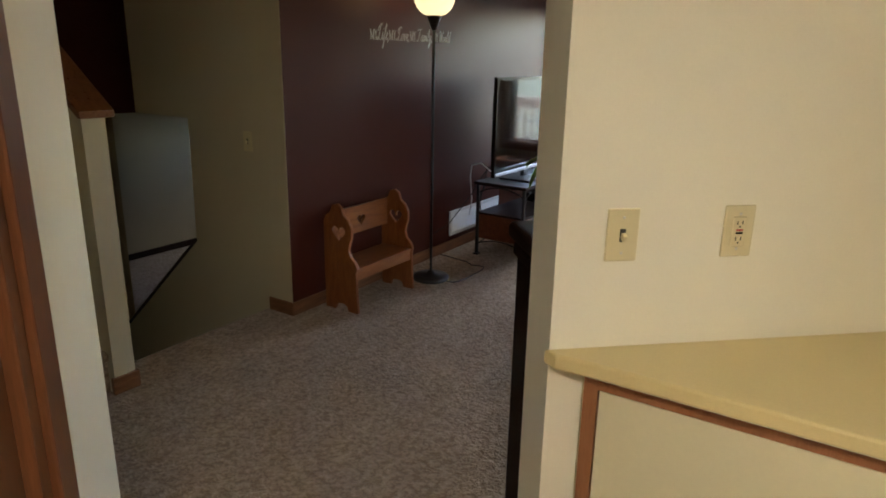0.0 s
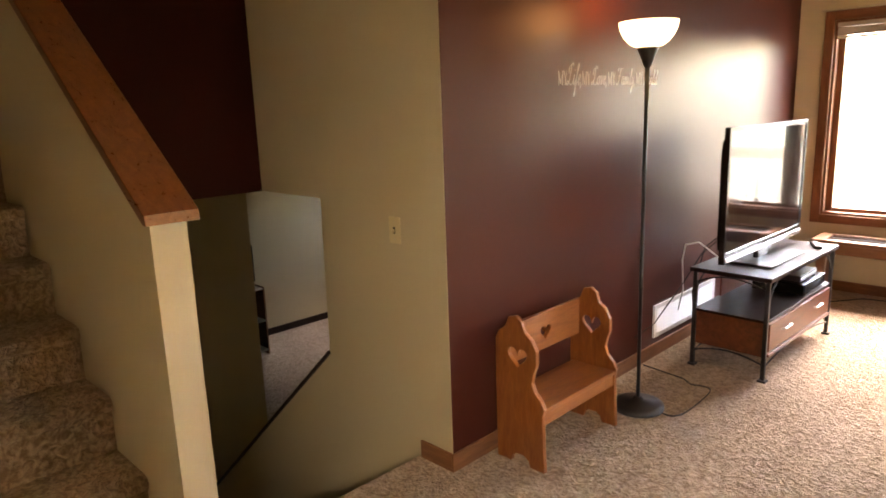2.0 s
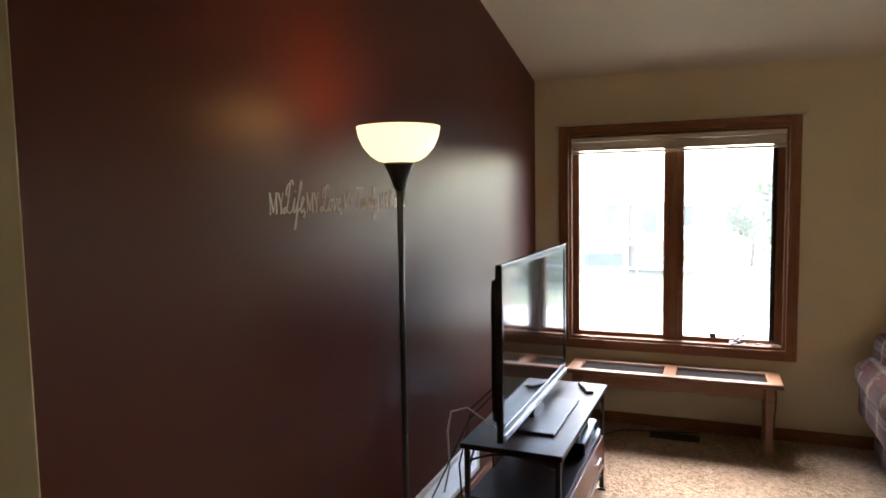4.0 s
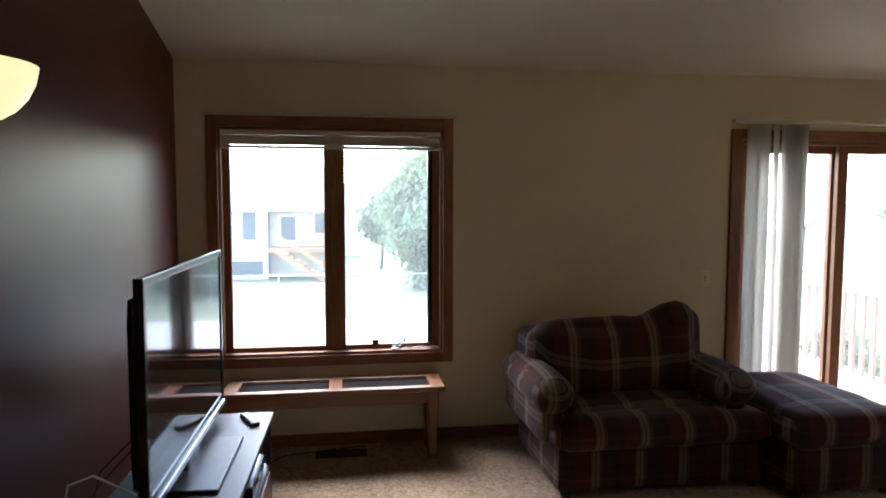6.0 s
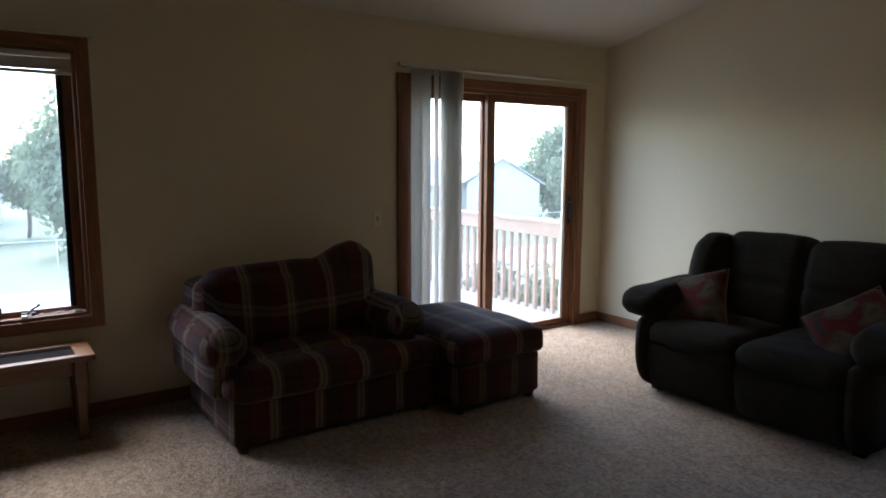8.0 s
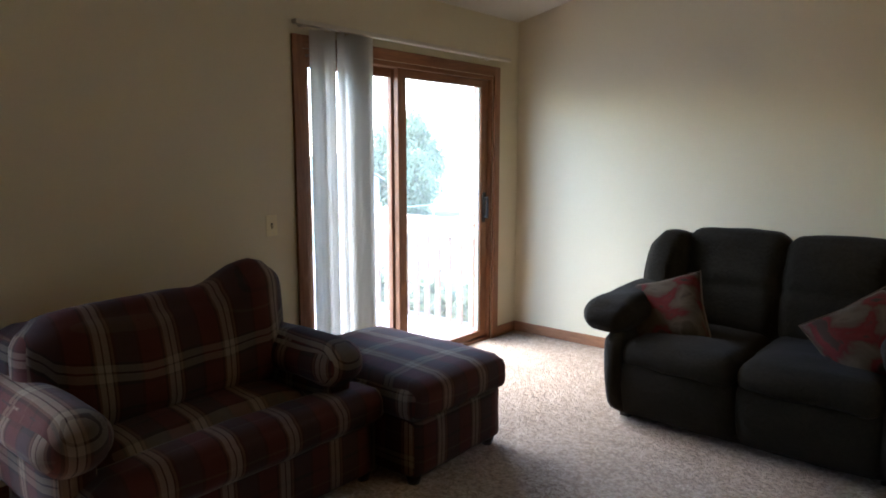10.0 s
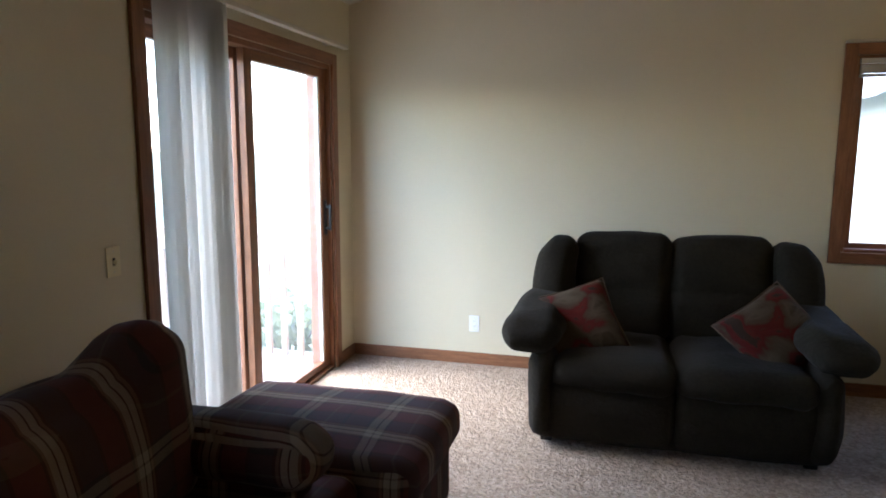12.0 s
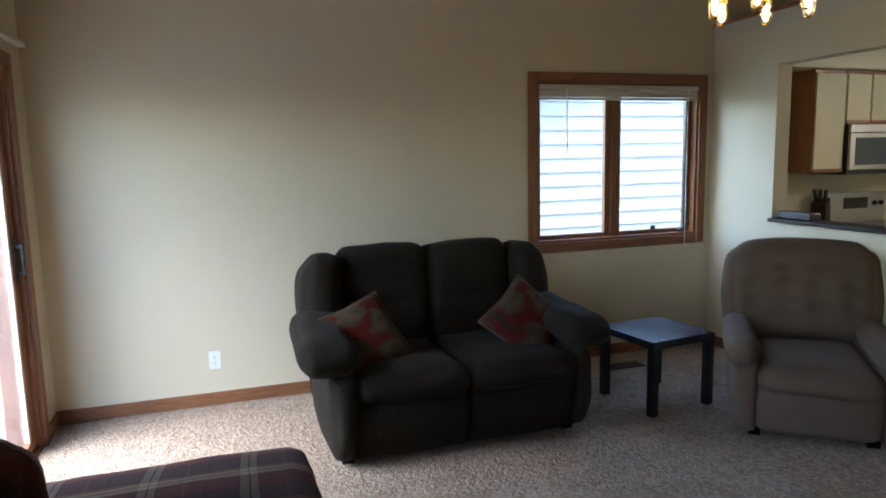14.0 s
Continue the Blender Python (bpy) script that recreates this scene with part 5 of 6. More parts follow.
# ---- recliner ----
rc = thing("recliner", pose(2.225, 3.955, 0, 0, 0, 231), "taupe velour recliner with a tufted back", "recliner")
# own frame: front towards -y
part("base", soft(-0.33, 0.33, -0.36, 0.36, 0.06, 0.32, 0.04, 0.01, 12, 0.004, 51), "taupe", rc, smooth=True)
part("footrest", soft(-0.28, 0.28, -0.44, -0.3, 0.07, 0.35, 0.04, 0.012, 12, 0.004, 52), "taupe", rc, smooth=True)
part("seat", soft(-0.285, 0.285, -0.46, 0.2, 0.27, 0.43, 0.075, 0.03, 14, 0.006, 53), "taupe", rc, smooth=True)
for s in (-1, 1):
    a, b = sorted((s * 0.275, s * 0.4))
    part("arm_panel", soft(a, b, -0.42, 0.34, 0.05, 0.45, 0.04, 0.012, 12, 0.004, 54 + s), "taupe", rc, smooth=True)
    a, b = sorted((s * 0.275, s * 0.43))
    part("arm", soft(a, b, -0.46, 0.3, 0.405, 0.545, 0.066, 0.01, 14, 0.006, 56 + s), "taupe", rc, "padded arm", True)
bk = soft(-0.405, 0.405, 0.05, 0.3, 0.40, 1.005, 0.11, 0.04, 26, 0.004, 58, pose(0, 0.1, 0.0, -12, 0, 0))
tufts = [(x, z) for z in (0.6, 0.72, 0.84) for x in (-0.27, -0.09, 0.09, 0.27)]
for v in bk.verts:
    for tx, tz in tufts:
        d = math.hypot(v.co.x - tx, v.co.z - tz)
        if v.co.y < 0.3 and d < 0.075:
            v.co.y += 0.055 * (1 - d / 0.075) ** 1.3
    if v.co.z > 0.9:
        v.co.x *= 1 - 0.12 * (v.co.z - 0.9) / 0.14
part("back", bk, "taupe", rc, "button-tufted back", True)
for lx in (-0.28, 0.28):
    for ly in (-0.28, 0.3):
        part("foot", B(lx - 0.03, lx + 0.03, ly - 0.03, ly + 0.03, 0, 0.07, 0.003), "black", rc)

# ---- dark dresser and plant behind the kitchen wall ----
dm = Matrix.Translation(A0 + D * 0.09 + P * 0.172) @ KR
dres = thing("dresser", dm, "dark walnut dresser backed against the kitchen wall", "dresser")
part("body", B(-0.01, 0.98, 0.0, 0.38, 0.06, 0.985, 0.004), "walnut", dres)
part("plinth", B(0.005, 0.965, 0.015, 0.365, 0, 0.06, 0.003), "walnut", dres)
part("moulding", B(-0.02, 0.99, 0.0, 0.40, 0.955, 1.0, 0.012, 3), "walnut", dres)
part("top", B(-0.03, 1.0, 0.0, 0.435, 1.0, 1.055, 0.02, 4), "walnut", dres, "dark top with rounded edge")
for r, (z0, z1) in enumerate(((0.09, 0.36), (0.38, 0.65), (0.67, 0.94))):
    for x0, x1 in ((0.03, 0.48), (0.5, 0.95)):
        d = part("drawer", B(x0, x1, 0.3805, 0.398, z0, z1, 0.004), "walnut", dres)
        part("knob", lathe([(0.006, 0), (0.006, 0.012), (0.014, 0.018), (0.012, 0.026), (0, 0.028)], 12), "iron", d).matrix_basis = pose((x0 + x1) / 2, 0.398, (z0 + z1) / 2, -90, 0, 0)

pl = thing("potted_plant", dm @ pose(0.2, 0.24, 1.055), "green broad-leaved plant in a lime pot", "plant")
part("pot", lathe([(0.0, 0), (0.05, 0), (0.055, 0.01), (0.07, 0.11), (0.074, 0.115), (0.066, 0.115), (0.055, 0.1), (0, 0.1)], 28), "green_pot", pl, "lime green pot", True)
part("soil", lathe([(0, 0.098), (0.062, 0.1), (0, 0.104)], 20), "bark", pl)
rnd = random.Random(5)
for k in range(13):
    a = math.pi + rnd.uniform(-1.3, 1.3) if k < 10 else 2.4 * k
    out, rise, drop = rnd.uniform(0.05, 0.15), rnd.uniform(0.02, 0.11), rnd.uniform(0.02, 0.1)
    p0, p1 = Vector((0, 0, 0.1)), Vector((math.cos(a) * out, math.sin(a) * out, 0.1 + rise))
    part("stem", tube([p0, p0.lerp(p1, 0.5) + Vector((0, 0, 0.05)), p1], 0.0025, 5), "green", pl)
    bm = bmesh.new()
    dirv = Vector((math.cos(a), math.sin(a), 0))
    sidev = Vector((-dirv.y, dirv.x, 0))
    ln, wd = rnd.uniform(0.085, 0.13), rnd.uniform(0.03, 0.042)
    rows = []
    for i in range(8):
        t = i / 7
        c = p1 + dirv * ln * t * 0.8 + Vector((0, 0, 0.03 * math.sin(t * 2.2) - drop * t * t))
        w = wd * math.sin(math.pi * min(1, 0.08 + 0.92 * t)) ** 0.7 if i < 7 else 0.001
        rows.append([bm.verts.new(c - sidev * w), bm.verts.new(c - Vector((0, 0, 0.012))), bm.verts.new(c + sidev * w)])
    for r1, r2 in zip(rows, rows[1:]):
        bm.faces.new((r1[0], r1[1], r2[1], r2[0]))
        bm.faces.new((r1[1], r1[2], r2[2], r2[1]))
    part("leaf", bm, "green", pl, smooth=True)

# ---- kitchen counter by the wall end ----
kc = thing("base_cabinet", pose(0, 0, 0), "almond kitchen base cabinet with oak edging", "cabinet")
FY = 2.675
wl = lambda x: A0.y + (x - A0.x) * D.y / D.x - 0.004
part("body", prism([(0.172, wl(0.172)), (0.182, FY + 0.035), (2.0, FY + 0.035), (2.0, 3.24), (end.x - 0.16, 3.24)], 0.868, (), "z", 0.0), "cab_door", kc)
part("face_frame", prism(rect(0.185, 1.25, 0.1, 0.868), 0.018, [rect(0.217, 1.22, 0.14, 0.832)], "y", FY + 0.017), "cab_wood", kc, "oak edging round the door")
part("door", B(0.220, 1.217, FY + 0.02, FY + 0.034, 0.143, 0.829, 0.002), "cab_door", kc)
wt = tagged(finish("worktop", prism([(0.112, wl(0.112) - 0.004), (0.135, FY - 0.026), (0.2, FY - 0.02), (2.0, FY - 0.02), (2.0, 3.24), (end.x - 0.16, 3.24)], 0.036, (), "z", 0.876, 0.006), "laminate"), "yellow laminate worktop along the kitchen wall", "worktop")
wt_e = part("front_edge", B(0.2, 2.0, FY - 0.0245, FY - 0.0205, 0.8765, 0.909, 0.001), "laminate_edge", wt, "pale front edge")

# door casing at the hall wall
dc = thing("door_casing", lw.matrix_basis.copy(), "brown varnished door casing at the hall wall", "casing")
dc["kind"] = "structure"
part("board", B(0.306, 0.38, -0.02, 0.016, 0, KZ - 0.001, 0.004), "casing_dark", dc)
part("stop", B(0.38, 0.42, -0.05, 0.004, 0, KZ - 0.001, 0.003), "casing_dark", dc)
part("door_leaf", B(0.42, 1.16, -0.055, -0.015, 0.01, KZ - 0.002, 0.003), "casing_dark", dc, "brown stained door")

# kitchen ceiling light, unseen: added to light the kitchen walls
kl = thing("ceiling_light", pose(1.15, 0.75, KZ - 0.0), "unseen square kitchen ceiling light added to light the kitchen", "lamp")
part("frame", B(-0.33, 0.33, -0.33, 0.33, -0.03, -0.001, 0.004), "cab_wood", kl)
part("diffuser", B(-0.3, 0.3, -0.3, 0.3, -0.075, -0.031, 0.015, 3), "kitchen_glow", kl, "lit diffuser of the added kitchen light")

# ---- kitchen seen through the pass-through ----
kx = E - 0.002


def wall_cabinet(y0, y1, z0, z1, label, doors=1):
    c = thing("wall_cabinet", pose(0, 0, 0), label, "cabinet", "kitchen wall cabinets")
    part("body", B(E - 0.32, kx, y0 + 0.001, y1 - 0.001, z0, z1, 0.002), "cab_wood", c, "oak side panel")
    w = (y1 - y0) / doors
    for k in range(doors):
        a, b = y0 + k * w + 0.006, y0 + (k + 1) * w - 0.006
        d = part("door", B(E - 0.337, E - 0.3215, a, b, z0 + 0.02, z1 - 0.03, 0.002), "cab_door", c, "almond laminate door")
        part("pull_strip", B(E - 0.345, E - 0.3372, a, b, z0 + 0.004, z0 + 0.03, 0.003), "cab_wood", d)
    return c


wall_cabinet(2.415, 2.72, 1.345, 2.125, "oak wall cabinet with an almond door")
wall_cabinet(1.65, 2.41, 1.715, 2.125, "short wall cabinet over the microwave", 3)
wall_cabinet(0.98, 1.645, 1.345, 2.125, "oak wall cabinet with almond doors", 2)
structure("trim_soffit", B(E - 0.4, kx, -2.0, 3.25, 2.127, KZ - 0.001), "kitchen_wall", "cream soffit over the wall cabinets")
mw = thing("microwave", pose(0, 0.08, 0.025), "stainless microwave mounted under the wall cabinet", "microwave")
part("body", B(E - 0.36, kx, 1.575, 2.325, 1.30, 1.688, 0.004), "matte_black", mw)
md = part("door", B(E - 0.385, E - 0.361, 1.78, 2.325, 1.335, 1.62, 0.005), "steel", mw)
part("window", B(E - 0.388, E - 0.3855, 1.86, 2.27, 1.375, 1.585, 0.003), "window_dark", md, "dark door window")
part("handle", tube([(E - 0.386, 1.80, 1.36), (E - 0.415, 1.80, 1.38), (E - 0.415, 1.80, 1.58), (E - 0.386, 1.80, 1.6)], 0.009, 8), "steel", md)
part("vent_strip", B(E - 0.383, E - 0.361, 1.575, 2.325, 1.625, 1.686, 0.003), "steel", mw)
part("control_panel", B(E - 0.383, E - 0.361, 1.575, 1.775, 1.335, 1.62, 0.003), "black", mw)
rg = thing("range", pose(0, 0.08, 0), "stainless and black electric range below the microwave", "range")
part("body", B(E - 0.65, E - 0.02, 1.575, 2.325, 0.0, 0.905, 0.006), "steel", rg)
part("cooktop", B(E - 0.66, E - 0.1, 1.578, 2.322, 0.906, 0.92, 0.004), "smoked", rg, "black glass cooktop")
bg = part("backguard", B(E - 0.115, E - 0.03, 1.575, 2.325, 0.906, 1.165, 0.01), "steel", rg)
part("display", B(E - 0.119, E - 0.1155, 1.78, 2.05, 1.03, 1.12, 0.002), "black", bg, "black control display")
for y in (1.64, 1.71):
    part("knob", lathe([(0.02, 0), (0.019, 0.018), (0.015, 0.022), (0, 0.022)], 16), "black", bg).matrix_basis = pose(E - 0.1155, y, 1.07, 0, -90, 0)
kb = thing("base_cabinet", pose(0, 0, 0), "oak kitchen base cabinets along the outer wall", "cabinet")
part("body", B(E - 0.6, kx, 2.41, 3.25, 0, 0.89, 0.003), "cab_wood", kb)
wt2 = tagged(finish("worktop", B(E - 0.63, kx, 2.41, 3.255, 0.891, 0.93, 0.006), "laminate"), "yellow laminate worktop beside the range", "worktop")
kb2 = thing("base_cabinet", pose(0, 0, 0), "oak kitchen base cabinets beyond the range", "cabinet")
part("body", B(E - 0.6, kx, -1.9, 1.65, 0, 0.89, 0.003), "cab_wood", kb2)
wt3 = tagged(finish("worktop", B(E - 0.63, kx, -1.9, 1.65, 0.891, 0.93, 0.006), "laminate"), "yellow laminate worktop beyond the range", "worktop")
kn = thing("knife_block", pose(3.3, 2.72, 0.93, 0, 0, 30), "dark wooden knife block with black handles", "knife block")
part("block", box(bmesh.new(), -0.05, 0.05, -0.08, 0.08, 0.0, 0.2, 0.006, 2, pose(0, 0, 0.02, -14, 0, 0)), "espresso", kn)
part("stand_foot", B(-0.05, 0.05, -0.09, 0.08, 0, 0.03, 0.004), "espresso", kn)
for k in range(6):
    part("handle", box(bmesh.new(), -0.007, 0.007, -0.011, 0.011, 0, 0.09, 0.004, 2, pose(-0.03 + 0.03 * (k % 3), -0.03 + 0.05 * (k // 3) + 0.05, 0.215, -24 + 6 * (k % 3), 8 * (k % 3 - 1), 0)), "matte_black", kn)
tray = thing("serving_tray", pose(2.96, 3.3, 1.056), "low dark tray on the pass-through sill", "tray")
part("tray_body", B(-0.14, 0.14, -0.05, 0.05, 0, 0.05, 0.008), "matte_black", tray)

# ---- chandelier ----
CX, CY, CZ = 1.85, 4.73, 2.10
ch = thing("chandelier", pose(CX, CY, CZ), "polished brass dining chandelier with hanging glass cups", "chandelier")
zc = ceil_z(CY) - CZ
part("stem", lathe([(0.0, 0.04), (0.018, 0.05), (0.03, 0.08), (0.014, 0.11), (0.026, 0.17), (0.012, 0.24), (0.01, 0.4), (0.0, 0.42)], 24), "brass", ch, smooth=True)
part("chain", tube([(0, 0, 0.4), (0, 0, zc - 0.03)], 0.006), "brass", ch)
part("canopy", lathe([(0.0, zc - 0.05), (0.05, zc - 0.04), (0.065, zc + 0.0), (0, zc + 0.0)], 24), "brass", ch, smooth=True)
for k in range(6):
    a = 2 * math.pi * k / 6 + 0.2
    c, s_ = math.cos(a), math.sin(a)
    r = 0.205
    arm = part("arm", tube([(0.02 * c, 0.02 * s_, 0.1), (0.1 * c, 0.1 * s_, 0.115), (r * c, r * s_, 0.112)], 0.006, 8), "brass", ch)
    part("cup", lathe([(0.0, 0.098), (0.022, 0.1), (0.024, 0.118), (0.012, 0.128), (0.0, 0.13)], 16, at=(r * c, r * s_, 0)), "brass", arm, smooth=True)
    sh_ = part("glass_shade", lathe([(0.023, 0.1), (0.026, 0.05), (0.022, 0.008), (0.0205, 0.008), (0.0245, 0.05), (0.0215, 0.1)], 16, at=(r * c, r * s_, 0)), "pane", arm, "clear glass cup", True)
    part("finial", lathe([(0.0, -0.008), (0.008, -0.002), (0.022, 0.005), (0.0, 0.007)], 14, at=(r * c, r * s_, 0)), "brass", arm, smooth=True)
    part("bulb", lathe([(0.0, 0.018), (0.009, 0.026), (0.0125, 0.05), (0.01, 0.09), (0.006, 0.099), (0, 0.099)], 12, at=(r * c, r * s_, 0)), "dim_bulb", arm, "lit candle bulb", True)
part("ring", tube([(0.19 * math.cos(2 * math.pi * k / 36), 0.19 * math.sin(2 * math.pi * k / 36), 0.122) for k in range(37)], 0.004, 6), "brass", ch)

# ---- lower room ----
bs = thing("bookcase", pose(-7.55, 5.78, DOWN), "small brown bookcase in the lower room", "bookcase")
part("side_panel", B(-0.18, 0.18, -0.4, -0.38, 0, 0.85, 0.002), "oak", bs)
part("side_panel", B(-0.18, 0.18, 0.38, 0.4, 0, 0.85, 0.002), "oak", bs)
part("back", B(-0.18, -0.17, -0.379, 0.379, 0.02, 0.83), "espresso", bs)
for z in (0.05, 0.42, 0.82):
    part("shelf", B(-0.169, 0.18, -0.379, 0.379, z, z + 0.02, 0.002), "white", bs)
mon = thing("monitor", pose(-7.5, 5.91, DOWN + 0.851), "dark flat monitor on the lower bookcase", "monitor")
part("panel", B(-0.02, 0.02, -0.28, 0.22, 0.06, 0.5, 0.004), "black", mon)
part("foot", B(-0.08, 0.08, -0.15, 0.1, 0, 0.06, 0.004), "black", mon)

# ---- deck ----
deck = thing("deck", pose(0, 0, 0), "weathered wooden deck outside the patio door", "deck")
RX = 3.66
part("frame", B(0.0, 3.76, N + TH + 0.03, 11.3, -0.26, -0.062), "rail", deck)
y = N + TH + 0.03
while y < 11.28:
    part("board", B(-0.02, 3.78, y, y + 0.135, -0.06, -0.03, 0.004, 1), "deck", deck)
    y += 0.142
for px, py in ((0.1, 11.2), (0.1, 8.4), (3.66, 11.2), (3.66, 8.4), (2.2, 11.2)):
    part("support", B(px - 0.06, px + 0.06, py - 0.06, py + 0.06, -1.8, -0.262), "rail", deck)
rl = thing("deck_railing", pose(0, 0, 0), "cedar deck railing with upright slats", "railing")
part("cap_rail", B(RX - 0.07, RX + 0.07, N + TH + 0.06, 11.3, 0.865, 0.9, 0.005), "rail", rl)
part("top_rail", B(RX - 0.055, RX - 0.02, N + TH + 0.06, 11.3, 0.74, 0.864, 0.004), "rail", rl)
part("cap_rail", B(0.0, RX - 0.071, 11.12, 11.26, 0.865, 0.9, 0.005), "rail", rl)
part("top_rail", B(0.0, RX - 0.06, 11.13, 11.165, 0.74, 0.864, 0.004), "rail", rl)
y = N + TH + 0.12
while y < 11.1:
    part("slat", B(RX - 0.019, RX + 0.019, y - 0.02, y + 0.02, -0.03, 0.862, 0.003, 1), "rail", rl)
    y += 0.128
x = 0.06
while x < RX - 0.1:
    part("slat", B(x - 0.02, x + 0.02, 11.166, 11.2, -0.03, 0.862, 0.003, 1), "rail", rl)
    x += 0.128
part("post", B(RX - 0.045, RX + 0.045, 11.15, 11.24, -0.03, 0.862, 0.004), "rail", rl)

# ---- outdoors ----
def ground_z(y):
    return -1.6 - 0.0515 * max(0.0, min(y, 48) - 12)


bm = bmesh.new()
xs = [-2500, -300, -60, -20, 0, 20, 60, 300, 2500]
ys = [-2500, -300, -40, 12, 20, 28, 36, 48, 120, 400, 2500]
grid = [[bm.verts.new((x, y, ground_z(y))) for x in xs] for y in ys]
for r1, r2 in zip(grid, grid[1:]):
    for k in range(len(xs) - 1):
        bm.faces.new((r1[k], r1[k + 1], r2[k + 1], r2[k]))
structure("ground", bm, "grass", "green lawn sloping away from the house")
bm = bmesh.new()
v = [bm.verts.new(p) for p in ((-80, 16, ground_z(16) + 0.02), (80, 16, ground_z(16) + 0.02), (80, 25.5, ground_z(25.5) + 0.02), (-80, 25.5, ground_z(25.5) + 0.02))]
bm.faces.new(v)
structure("path", bm, "concrete", "pale concrete path across the lawn")


def siding_wall(parent, x0, x1, y, z0, z1, mat, step=0.2, name="wall"):
    """Lapped boards across a wall that faces -y."""
    w = part(name, B(x0, x1, y, y + 0.15, z0, z1), mat, parent)
    bm = bmesh.new()
    z = z0
    while z < z1 - 0.01:
        zz = min(z + step, z1)
        vs = [bm.verts.new(p) for p in ((x0, y - 0.035, z), (x1, y - 0.035, z), (x1, y - 0.004, zz), (x0, y - 0.004, zz), (x0, y, z), (x1, y, z))]
        bm.faces.new(vs[:4])
        bm.faces.new((vs[0], vs[1], vs[5], vs[4]))
        z = zz
    s = part("siding_boards", bm, mat, w)
    s["kind"] = "stuff"
    return w


def far_window(parent, x0, x1, y, z0, z1):
    w = part("window", prism(rect(x0 - 0.1, x1 + 0.1, z0 - 0.1, z1 + 0.1), 0.06, [rect(x0, x1, z0, z1)], "y", y - 0.085), "white", parent, "white framed window")
    part("pane", B(x0, x1, y - 0.05, y - 0.03, z0, z1), "window_dark", w)
    return w


def gable_roof(parent, x0, x1, y0, y1, z0, rise, along="x"):
    t = 0.12
    if along == "x":
        ym = (y0 + y1) / 2
        return part("roof", prism([(y0 - 0.4, z0 - 0.15), (ym, z0 + rise), (y1 + 0.4, z0 - 0.15), (y1 + 0.4, z0 - 0.15 + t), (ym, z0 + rise + t), (y0 - 0.4, z0 - 0.15 + t)], x1 - x0 + 0.6, (), "x", x0 - 0.3), "roof", parent)
    xm = (x0 + x1) / 2
    return part("roof", prism([(x0 - 0.4, z0 - 0.15), (xm, z0 + rise), (x1 + 0.4, z0 - 0.15), (x1 + 0.4, z0 - 0.15 + t), (xm, z0 + rise + t), (x0 - 0.4, z0 - 0.15 + t)], y1 - y0 + 0.6, (), "y", y0 - 0.3), "roof", parent)


g = ground_z(46)
h1 = thing("house", pose(0, 0, 0), "grey sided two-storey house with a wooden deck stair", "house")
siding_wall(h1, -17, -5.7, 46, g, 1.0, "grey_siding")
siding_wall(h1, -5.7, -1.6, 47.2, g, 1.0, "siding")
part("wall", B(-17, -1.6, 47.4, 56, g, 1.0), "grey_siding", h1)
gable_roof(h1, -17, -1.6, 46, 56, 1.0, 2.5)
far_window(h1, -7.2, -6.4, 46, -0.9, 0.8)
far_window(h1, -8.4, -6.0, 46, -3.1, -2.2)
far_window(h1, -2.9, -2.0, 47.2, -0.6, 0.7)
dd = part("door", B(-5.2, -3.9, 47.08, 47.15, -1.35, 0.7), "white", h1, "white glazed door")
part("pane", B(-5.0, -4.1, 47.04, 47.07, -1.0, 0.5), "window_dark", dd)
part("deck_platform", B(-5.6, -1.4, 44.6, 47.1, -1.6, -1.35), "new_wood", h1)
for k in range(9):
    part("step", B(-5.0 + 0.32 * k, -4.65 + 0.32 * k, 43.4, 44.55, -1.45 - 0.2 * k, -1.38 - 0.2 * k), "new_wood", h1)
for y in (43.38, 44.56):
    part("stringer", prism([(-5.1, -1.5), (-4.95, -1.38), (-2.05, -3.2), (-2.3, -3.3)], 0.06, (), "y", y), "new_wood", h1)
    part("stair_rail", prism([(-5.1, -0.55), (-5.1, -0.4), (-2.2, -2.25), (-2.2, -2.4)], 0.06, (), "y", y), "new_wood", h1)
part("deck_rail", B(-3.9, -1.4, 44.6, 44.66, -0.5, -0.4), "new_wood", h1)
for k in range(12):
    part("deck_slat", B(-3.85 + 0.22 * k, -3.8 + 0.22 * k, 44.6, 44.65, -1.35, -0.5), "new_wood", h1)

h2_ = thing("house", pose(0, 0, 0), "white gabled house across the lawn", "house")
siding_wall(h2_, -7.5, 0.6, 64, ground_z(64), 1.9, "siding")
part("gable", prism([(-7.5, 1.9), (0.6, 1.9), (-3.45, 4.6)], 8, (), "y", 64), "siding", h2_)
gable_roof(h2_, -7.5, 0.6, 64, 72, 1.9, 2.7, "y")
far_window(h2_, -2.4, -1.5, 64, -0.3, 1.0)

h3 = thing("house", pose(28.3, 40, 0, 0, 0, -38), "pale gabled house with a low grey wing", "house")
siding_wall(h3, -1.6, 3.4, 0, g, -0.1, "siding")
part("gable", prism([(-1.6, -0.1), (3.4, -0.1), (0.9, 1.5)], 7, (), "y", 0.0), "siding", h3)
gable_roof(h3, -1.6, 3.4, 0, 7, -0.1, 1.6, "y")
siding_wall(h3, -8, -1.6, 1.2, g, -0.3, "grey_siding")
gable_roof(h3, -8, -1.7, 1.2, 7, -0.3, 1.9)
far_window(h3, -0.6, 0.0, 0, -1.7, -0.6)
far_window(h3, -5.2, -4.2, 1.2, -2.3, -1.0)

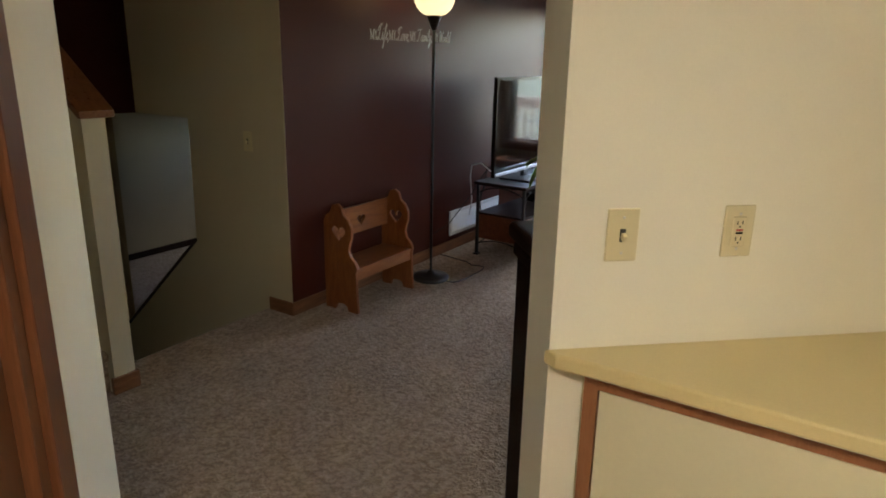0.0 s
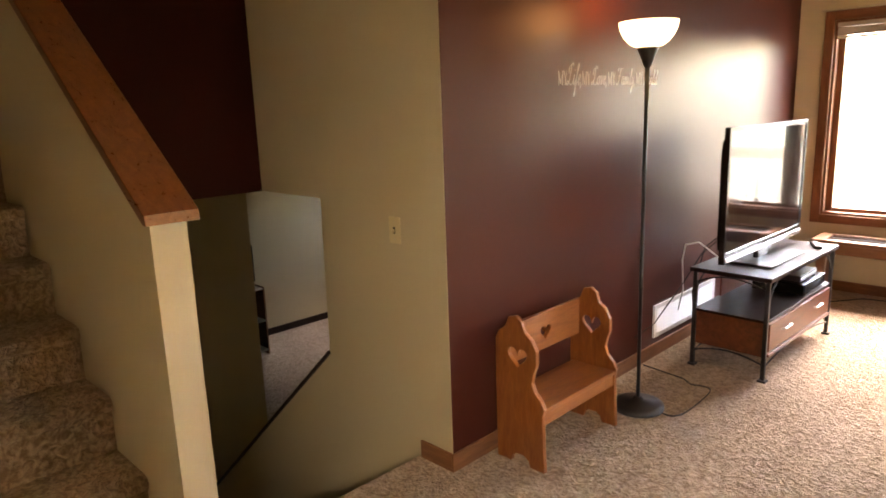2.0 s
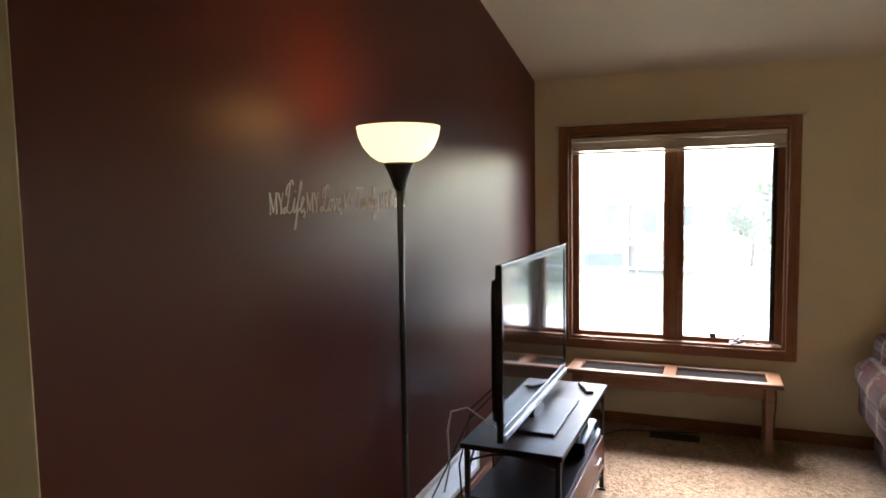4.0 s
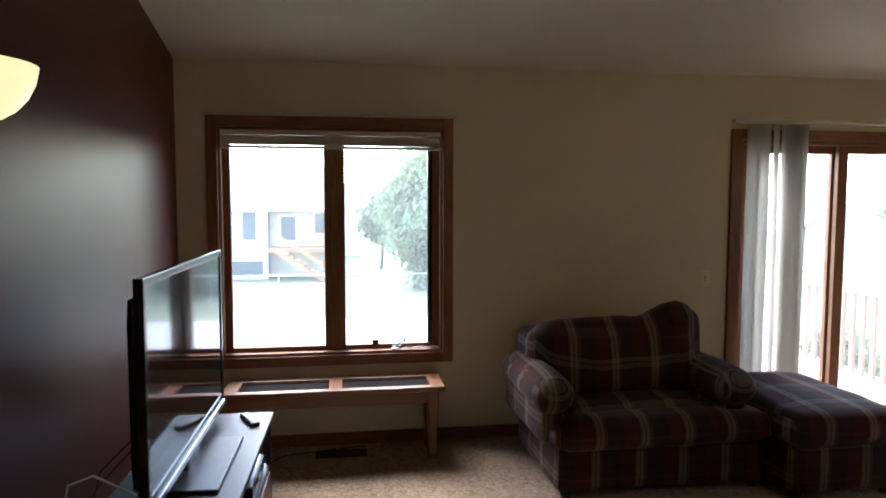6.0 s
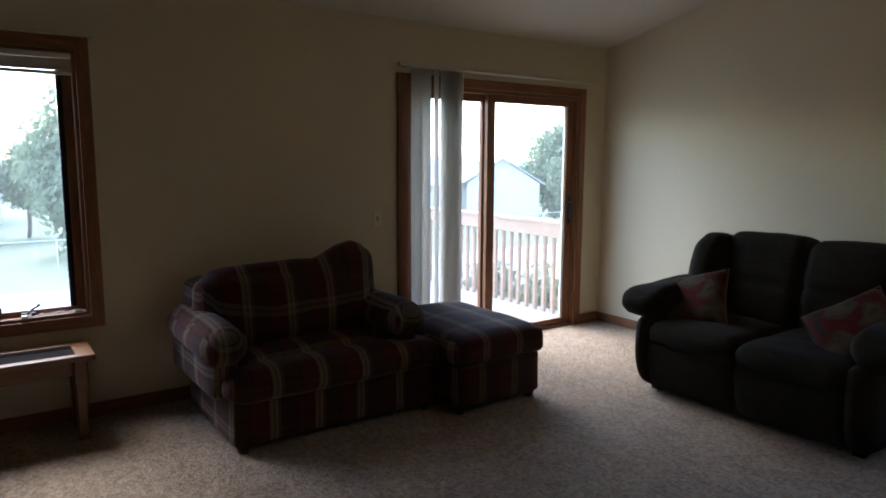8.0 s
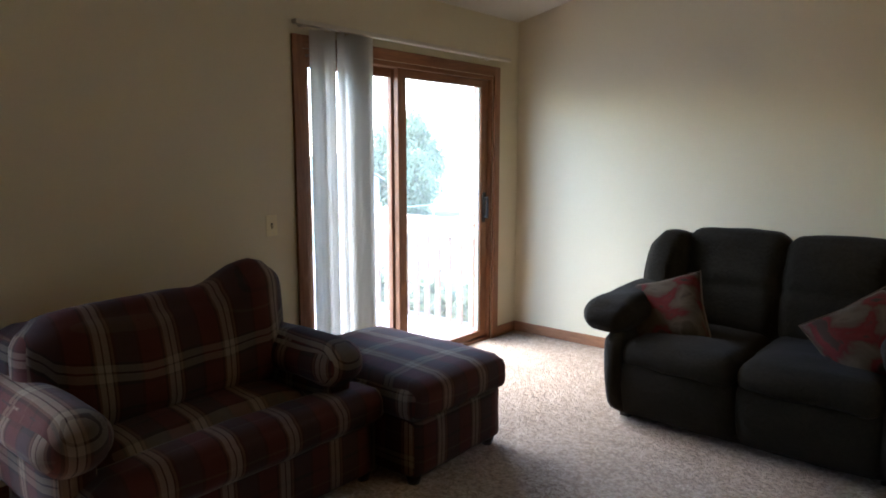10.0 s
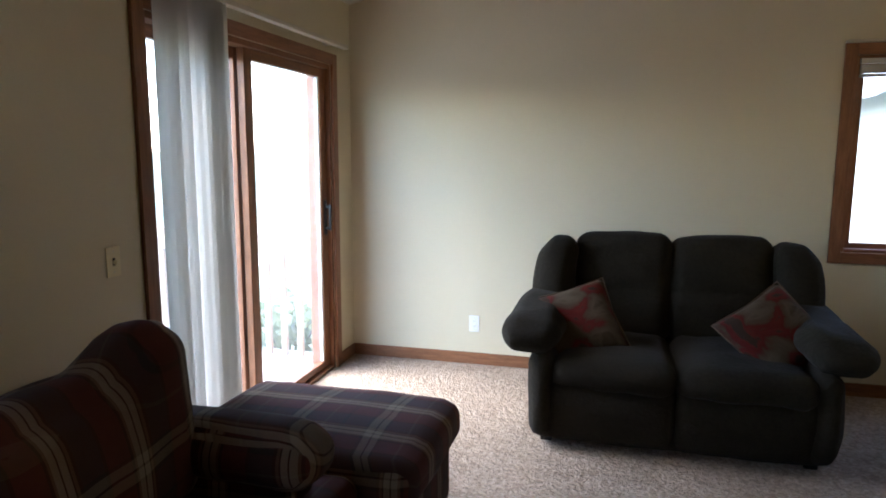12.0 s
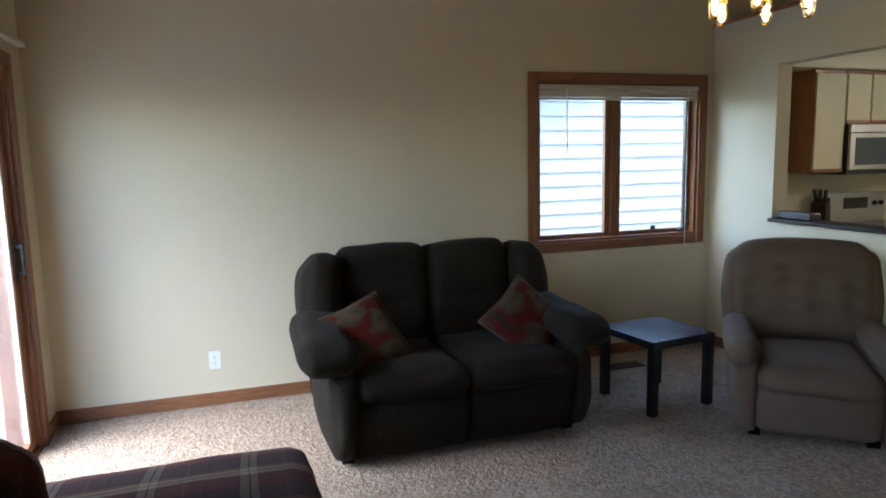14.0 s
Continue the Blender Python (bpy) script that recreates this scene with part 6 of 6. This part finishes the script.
# neighbour's gable wall beyond the side window
h4 = thing("house", pose(8.3, 2.93, 0, 0, 0, -90), "white sided neighbouring house seen from its gable", "house")
siding_wall(h4, 0.0, 11, 0, ground_z(0), 2.35, "shaded_siding", 0.205)
bm = bmesh.new()
z = 2.35
while z < 4.4:
    x0 = (z - 2.35) / 0.45
    x1 = (z + 0.205 - 2.35) / 0.45
    vs = [bm.verts.new(p) for p in ((x0, -0.025, z), (11 - x0, -0.025, z), (11 - x1, -0.004, z + 0.205), (x1, -0.004, z + 0.205), (x0, 0, z), (11 - x0, 0, z))]
    bm.faces.new(vs[:4])
    bm.faces.new((vs[0], vs[1], vs[5], vs[4]))
    z += 0.205
gb = part("gable", prism([(0, 2.35), (11, 2.35), (5.5, 4.82)], 0.14, (), "y", 0.001), "shaded_siding", h4)
part("gable_boards", bm, "shaded_siding", gb)["kind"] = "stuff"
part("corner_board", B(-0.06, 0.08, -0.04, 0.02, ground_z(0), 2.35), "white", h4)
part("wall", B(0, 11, 0.15, 9, ground_z(0), 2.35), "shaded_siding", h4)
part("roof", prism([(-0.5, 2.12), (5.5, 4.83), (11.5, 2.12), (11.5, 2.28), (5.5, 4.99), (-0.5, 2.28)], 9.6, (), "y", -0.3), "roof", h4)
fp = thing("wooden_fence", pose(0, 0, 0), "low wooden plank fence by the neighbouring house", "fence")
part("rail", B(8.2, 17, 3.1, 3.15, -0.5, -0.4), "new_wood", fp)
for k in range(58):
    part("plank", B(8.25 + 0.15 * k, 8.38 + 0.15 * k, 3.15, 3.17, ground_z(0), -0.2 + 0.01 * (k % 3), 0.0), "new_wood", fp)


def tree(m, height, crown_r, crown_z, seed, label, count=2600, leafmat="leaf", leaf=0.3, name="tree"):
    """Tapered trunk, limbs and clumps of small leaf blades with gaps."""
    rnd = random.Random(seed)
    t = thing(name, m, label, name)
    tr = bmesh.new()
    top = height * 0.75
    tube([(0.1 * math.sin(k), 0.08 * math.cos(k * 1.3), top * k / 6) for k in range(7)], 0.14 * height / 7, 8, tr)
    part("trunk", tr, "bark", t)
    lb = bmesh.new()
    clumps = []
    for k in range(80):
        a, el, r = rnd.uniform(0, 6.283), rnd.uniform(-1.1, 1.3), crown_r * rnd.uniform(0.45, 0.95)
        c = Vector((r * math.cos(a) * math.cos(el), r * math.sin(a) * math.cos(el), crown_z + crown_r * 1.05 * math.sin(el) * rnd.uniform(0.6, 1.0)))
        clumps.append((c, crown_r * rnd.uniform(0.22, 0.42)))
        if k % 3 == 0:
            tube([(0, 0, crown_z - crown_r * 0.6), Vector((0, 0, crown_z - crown_r * 0.6)).lerp(c, 0.5) + Vector((0, 0, 0.15)), c], 0.04 * height / 7, 5, lb)
    part("limbs", lb, "bark", t)
    verts, faces = [], []
    for k in range(count):
        c, cr = clumps[k % len(clumps)]
        d = Vector((rnd.gauss(0, 1), rnd.gauss(0, 1), rnd.gauss(0, 1))).normalized()
        p = c + d * cr * rnd.uniform(0.55, 1.08)
        n = (d + Vector((rnd.gauss(0, 0.5), rnd.gauss(0, 0.5), rnd.gauss(0, 0.5)))).normalized()
        u = n.orthogonal().normalized()
        w = n.cross(u)
        s = leaf * rnd.uniform(0.6, 1.3)
        i = len(verts)
        verts += [p - u * s * 0.6, p + w * s * 0.3, p + u * s * 0.6, p - w * s * 0.3]
        faces.append((i, i + 1, i + 2, i + 3))
    me = bpy.data.meshes.new("crown")
    me.from_pydata(verts, [], faces)
    me.materials.append(M[leafmat])
    cr_ = new("crown", me)
    cr_.parent = t
    return t


tree(pose(4.6, 38, ground_z(38)), 7.6, 4.0, 3.5, 1, "broad green leafy tree on the lawn", 26000, "leaf", 0.32)
tree(pose(1.6, 52, ground_z(48)), 6.0, 1.9, 3.6, 8, "small green tree behind the lawn", 4000, "leaf", 0.24)
tree(pose(6.9, 40, ground_z(40)), 5.5, 2.9, 2.1, 2, "lower green leafy tree beside the big one", 11000, "leaf", 0.3)
tree(pose(36.5, 41, ground_z(41)), 7.0, 3.5, 3.6, 3, "large green tree behind the gabled house", 16000, "leaf", 0.28)
tree(pose(33.6, 37.5, ground_z(36)), 4.6, 2.0, 2.2, 9, "green tree beside the gabled house", 9000, "leaf", 0.3)
tree(pose(14.2, 1.05, ground_z(0)), 4.4, 1.0, 3.1, 4, "green tree beyond the fence", 5000, "leaf", 0.16)
tree(pose(12.9, 1.55, ground_z(0)), 2.9, 0.8, 2.1, 6, "green bush beyond the fence", 3500, "leaf", 0.12)
for k, (sx_, sy_) in enumerate(((4.5, 8.9), (4.6, 9.7), (4.45, 10.4))):
    tree(pose(sx_, sy_, ground_z(9)), 1.7, 0.5, 1.2, 20 + k, "tall garden shrub beside the deck", 700, "leaf2", 0.12, "shrub")

fence = thing("chain_link_fence", pose(0, 0, 0), "galvanised wire fence across the lawn", "fence")
for k in range(24):
    fx = -18 + 2.4 * k
    part("post", tube([(fx, 30, ground_z(30)), (fx, 30, ground_z(30) + 1.2)], 0.03, 6), "galv", fence)
part("top_rail", tube([(-18, 30, ground_z(30) + 1.2), (37.2, 30, ground_z(30) + 1.2)], 0.025, 6), "galv", fence)
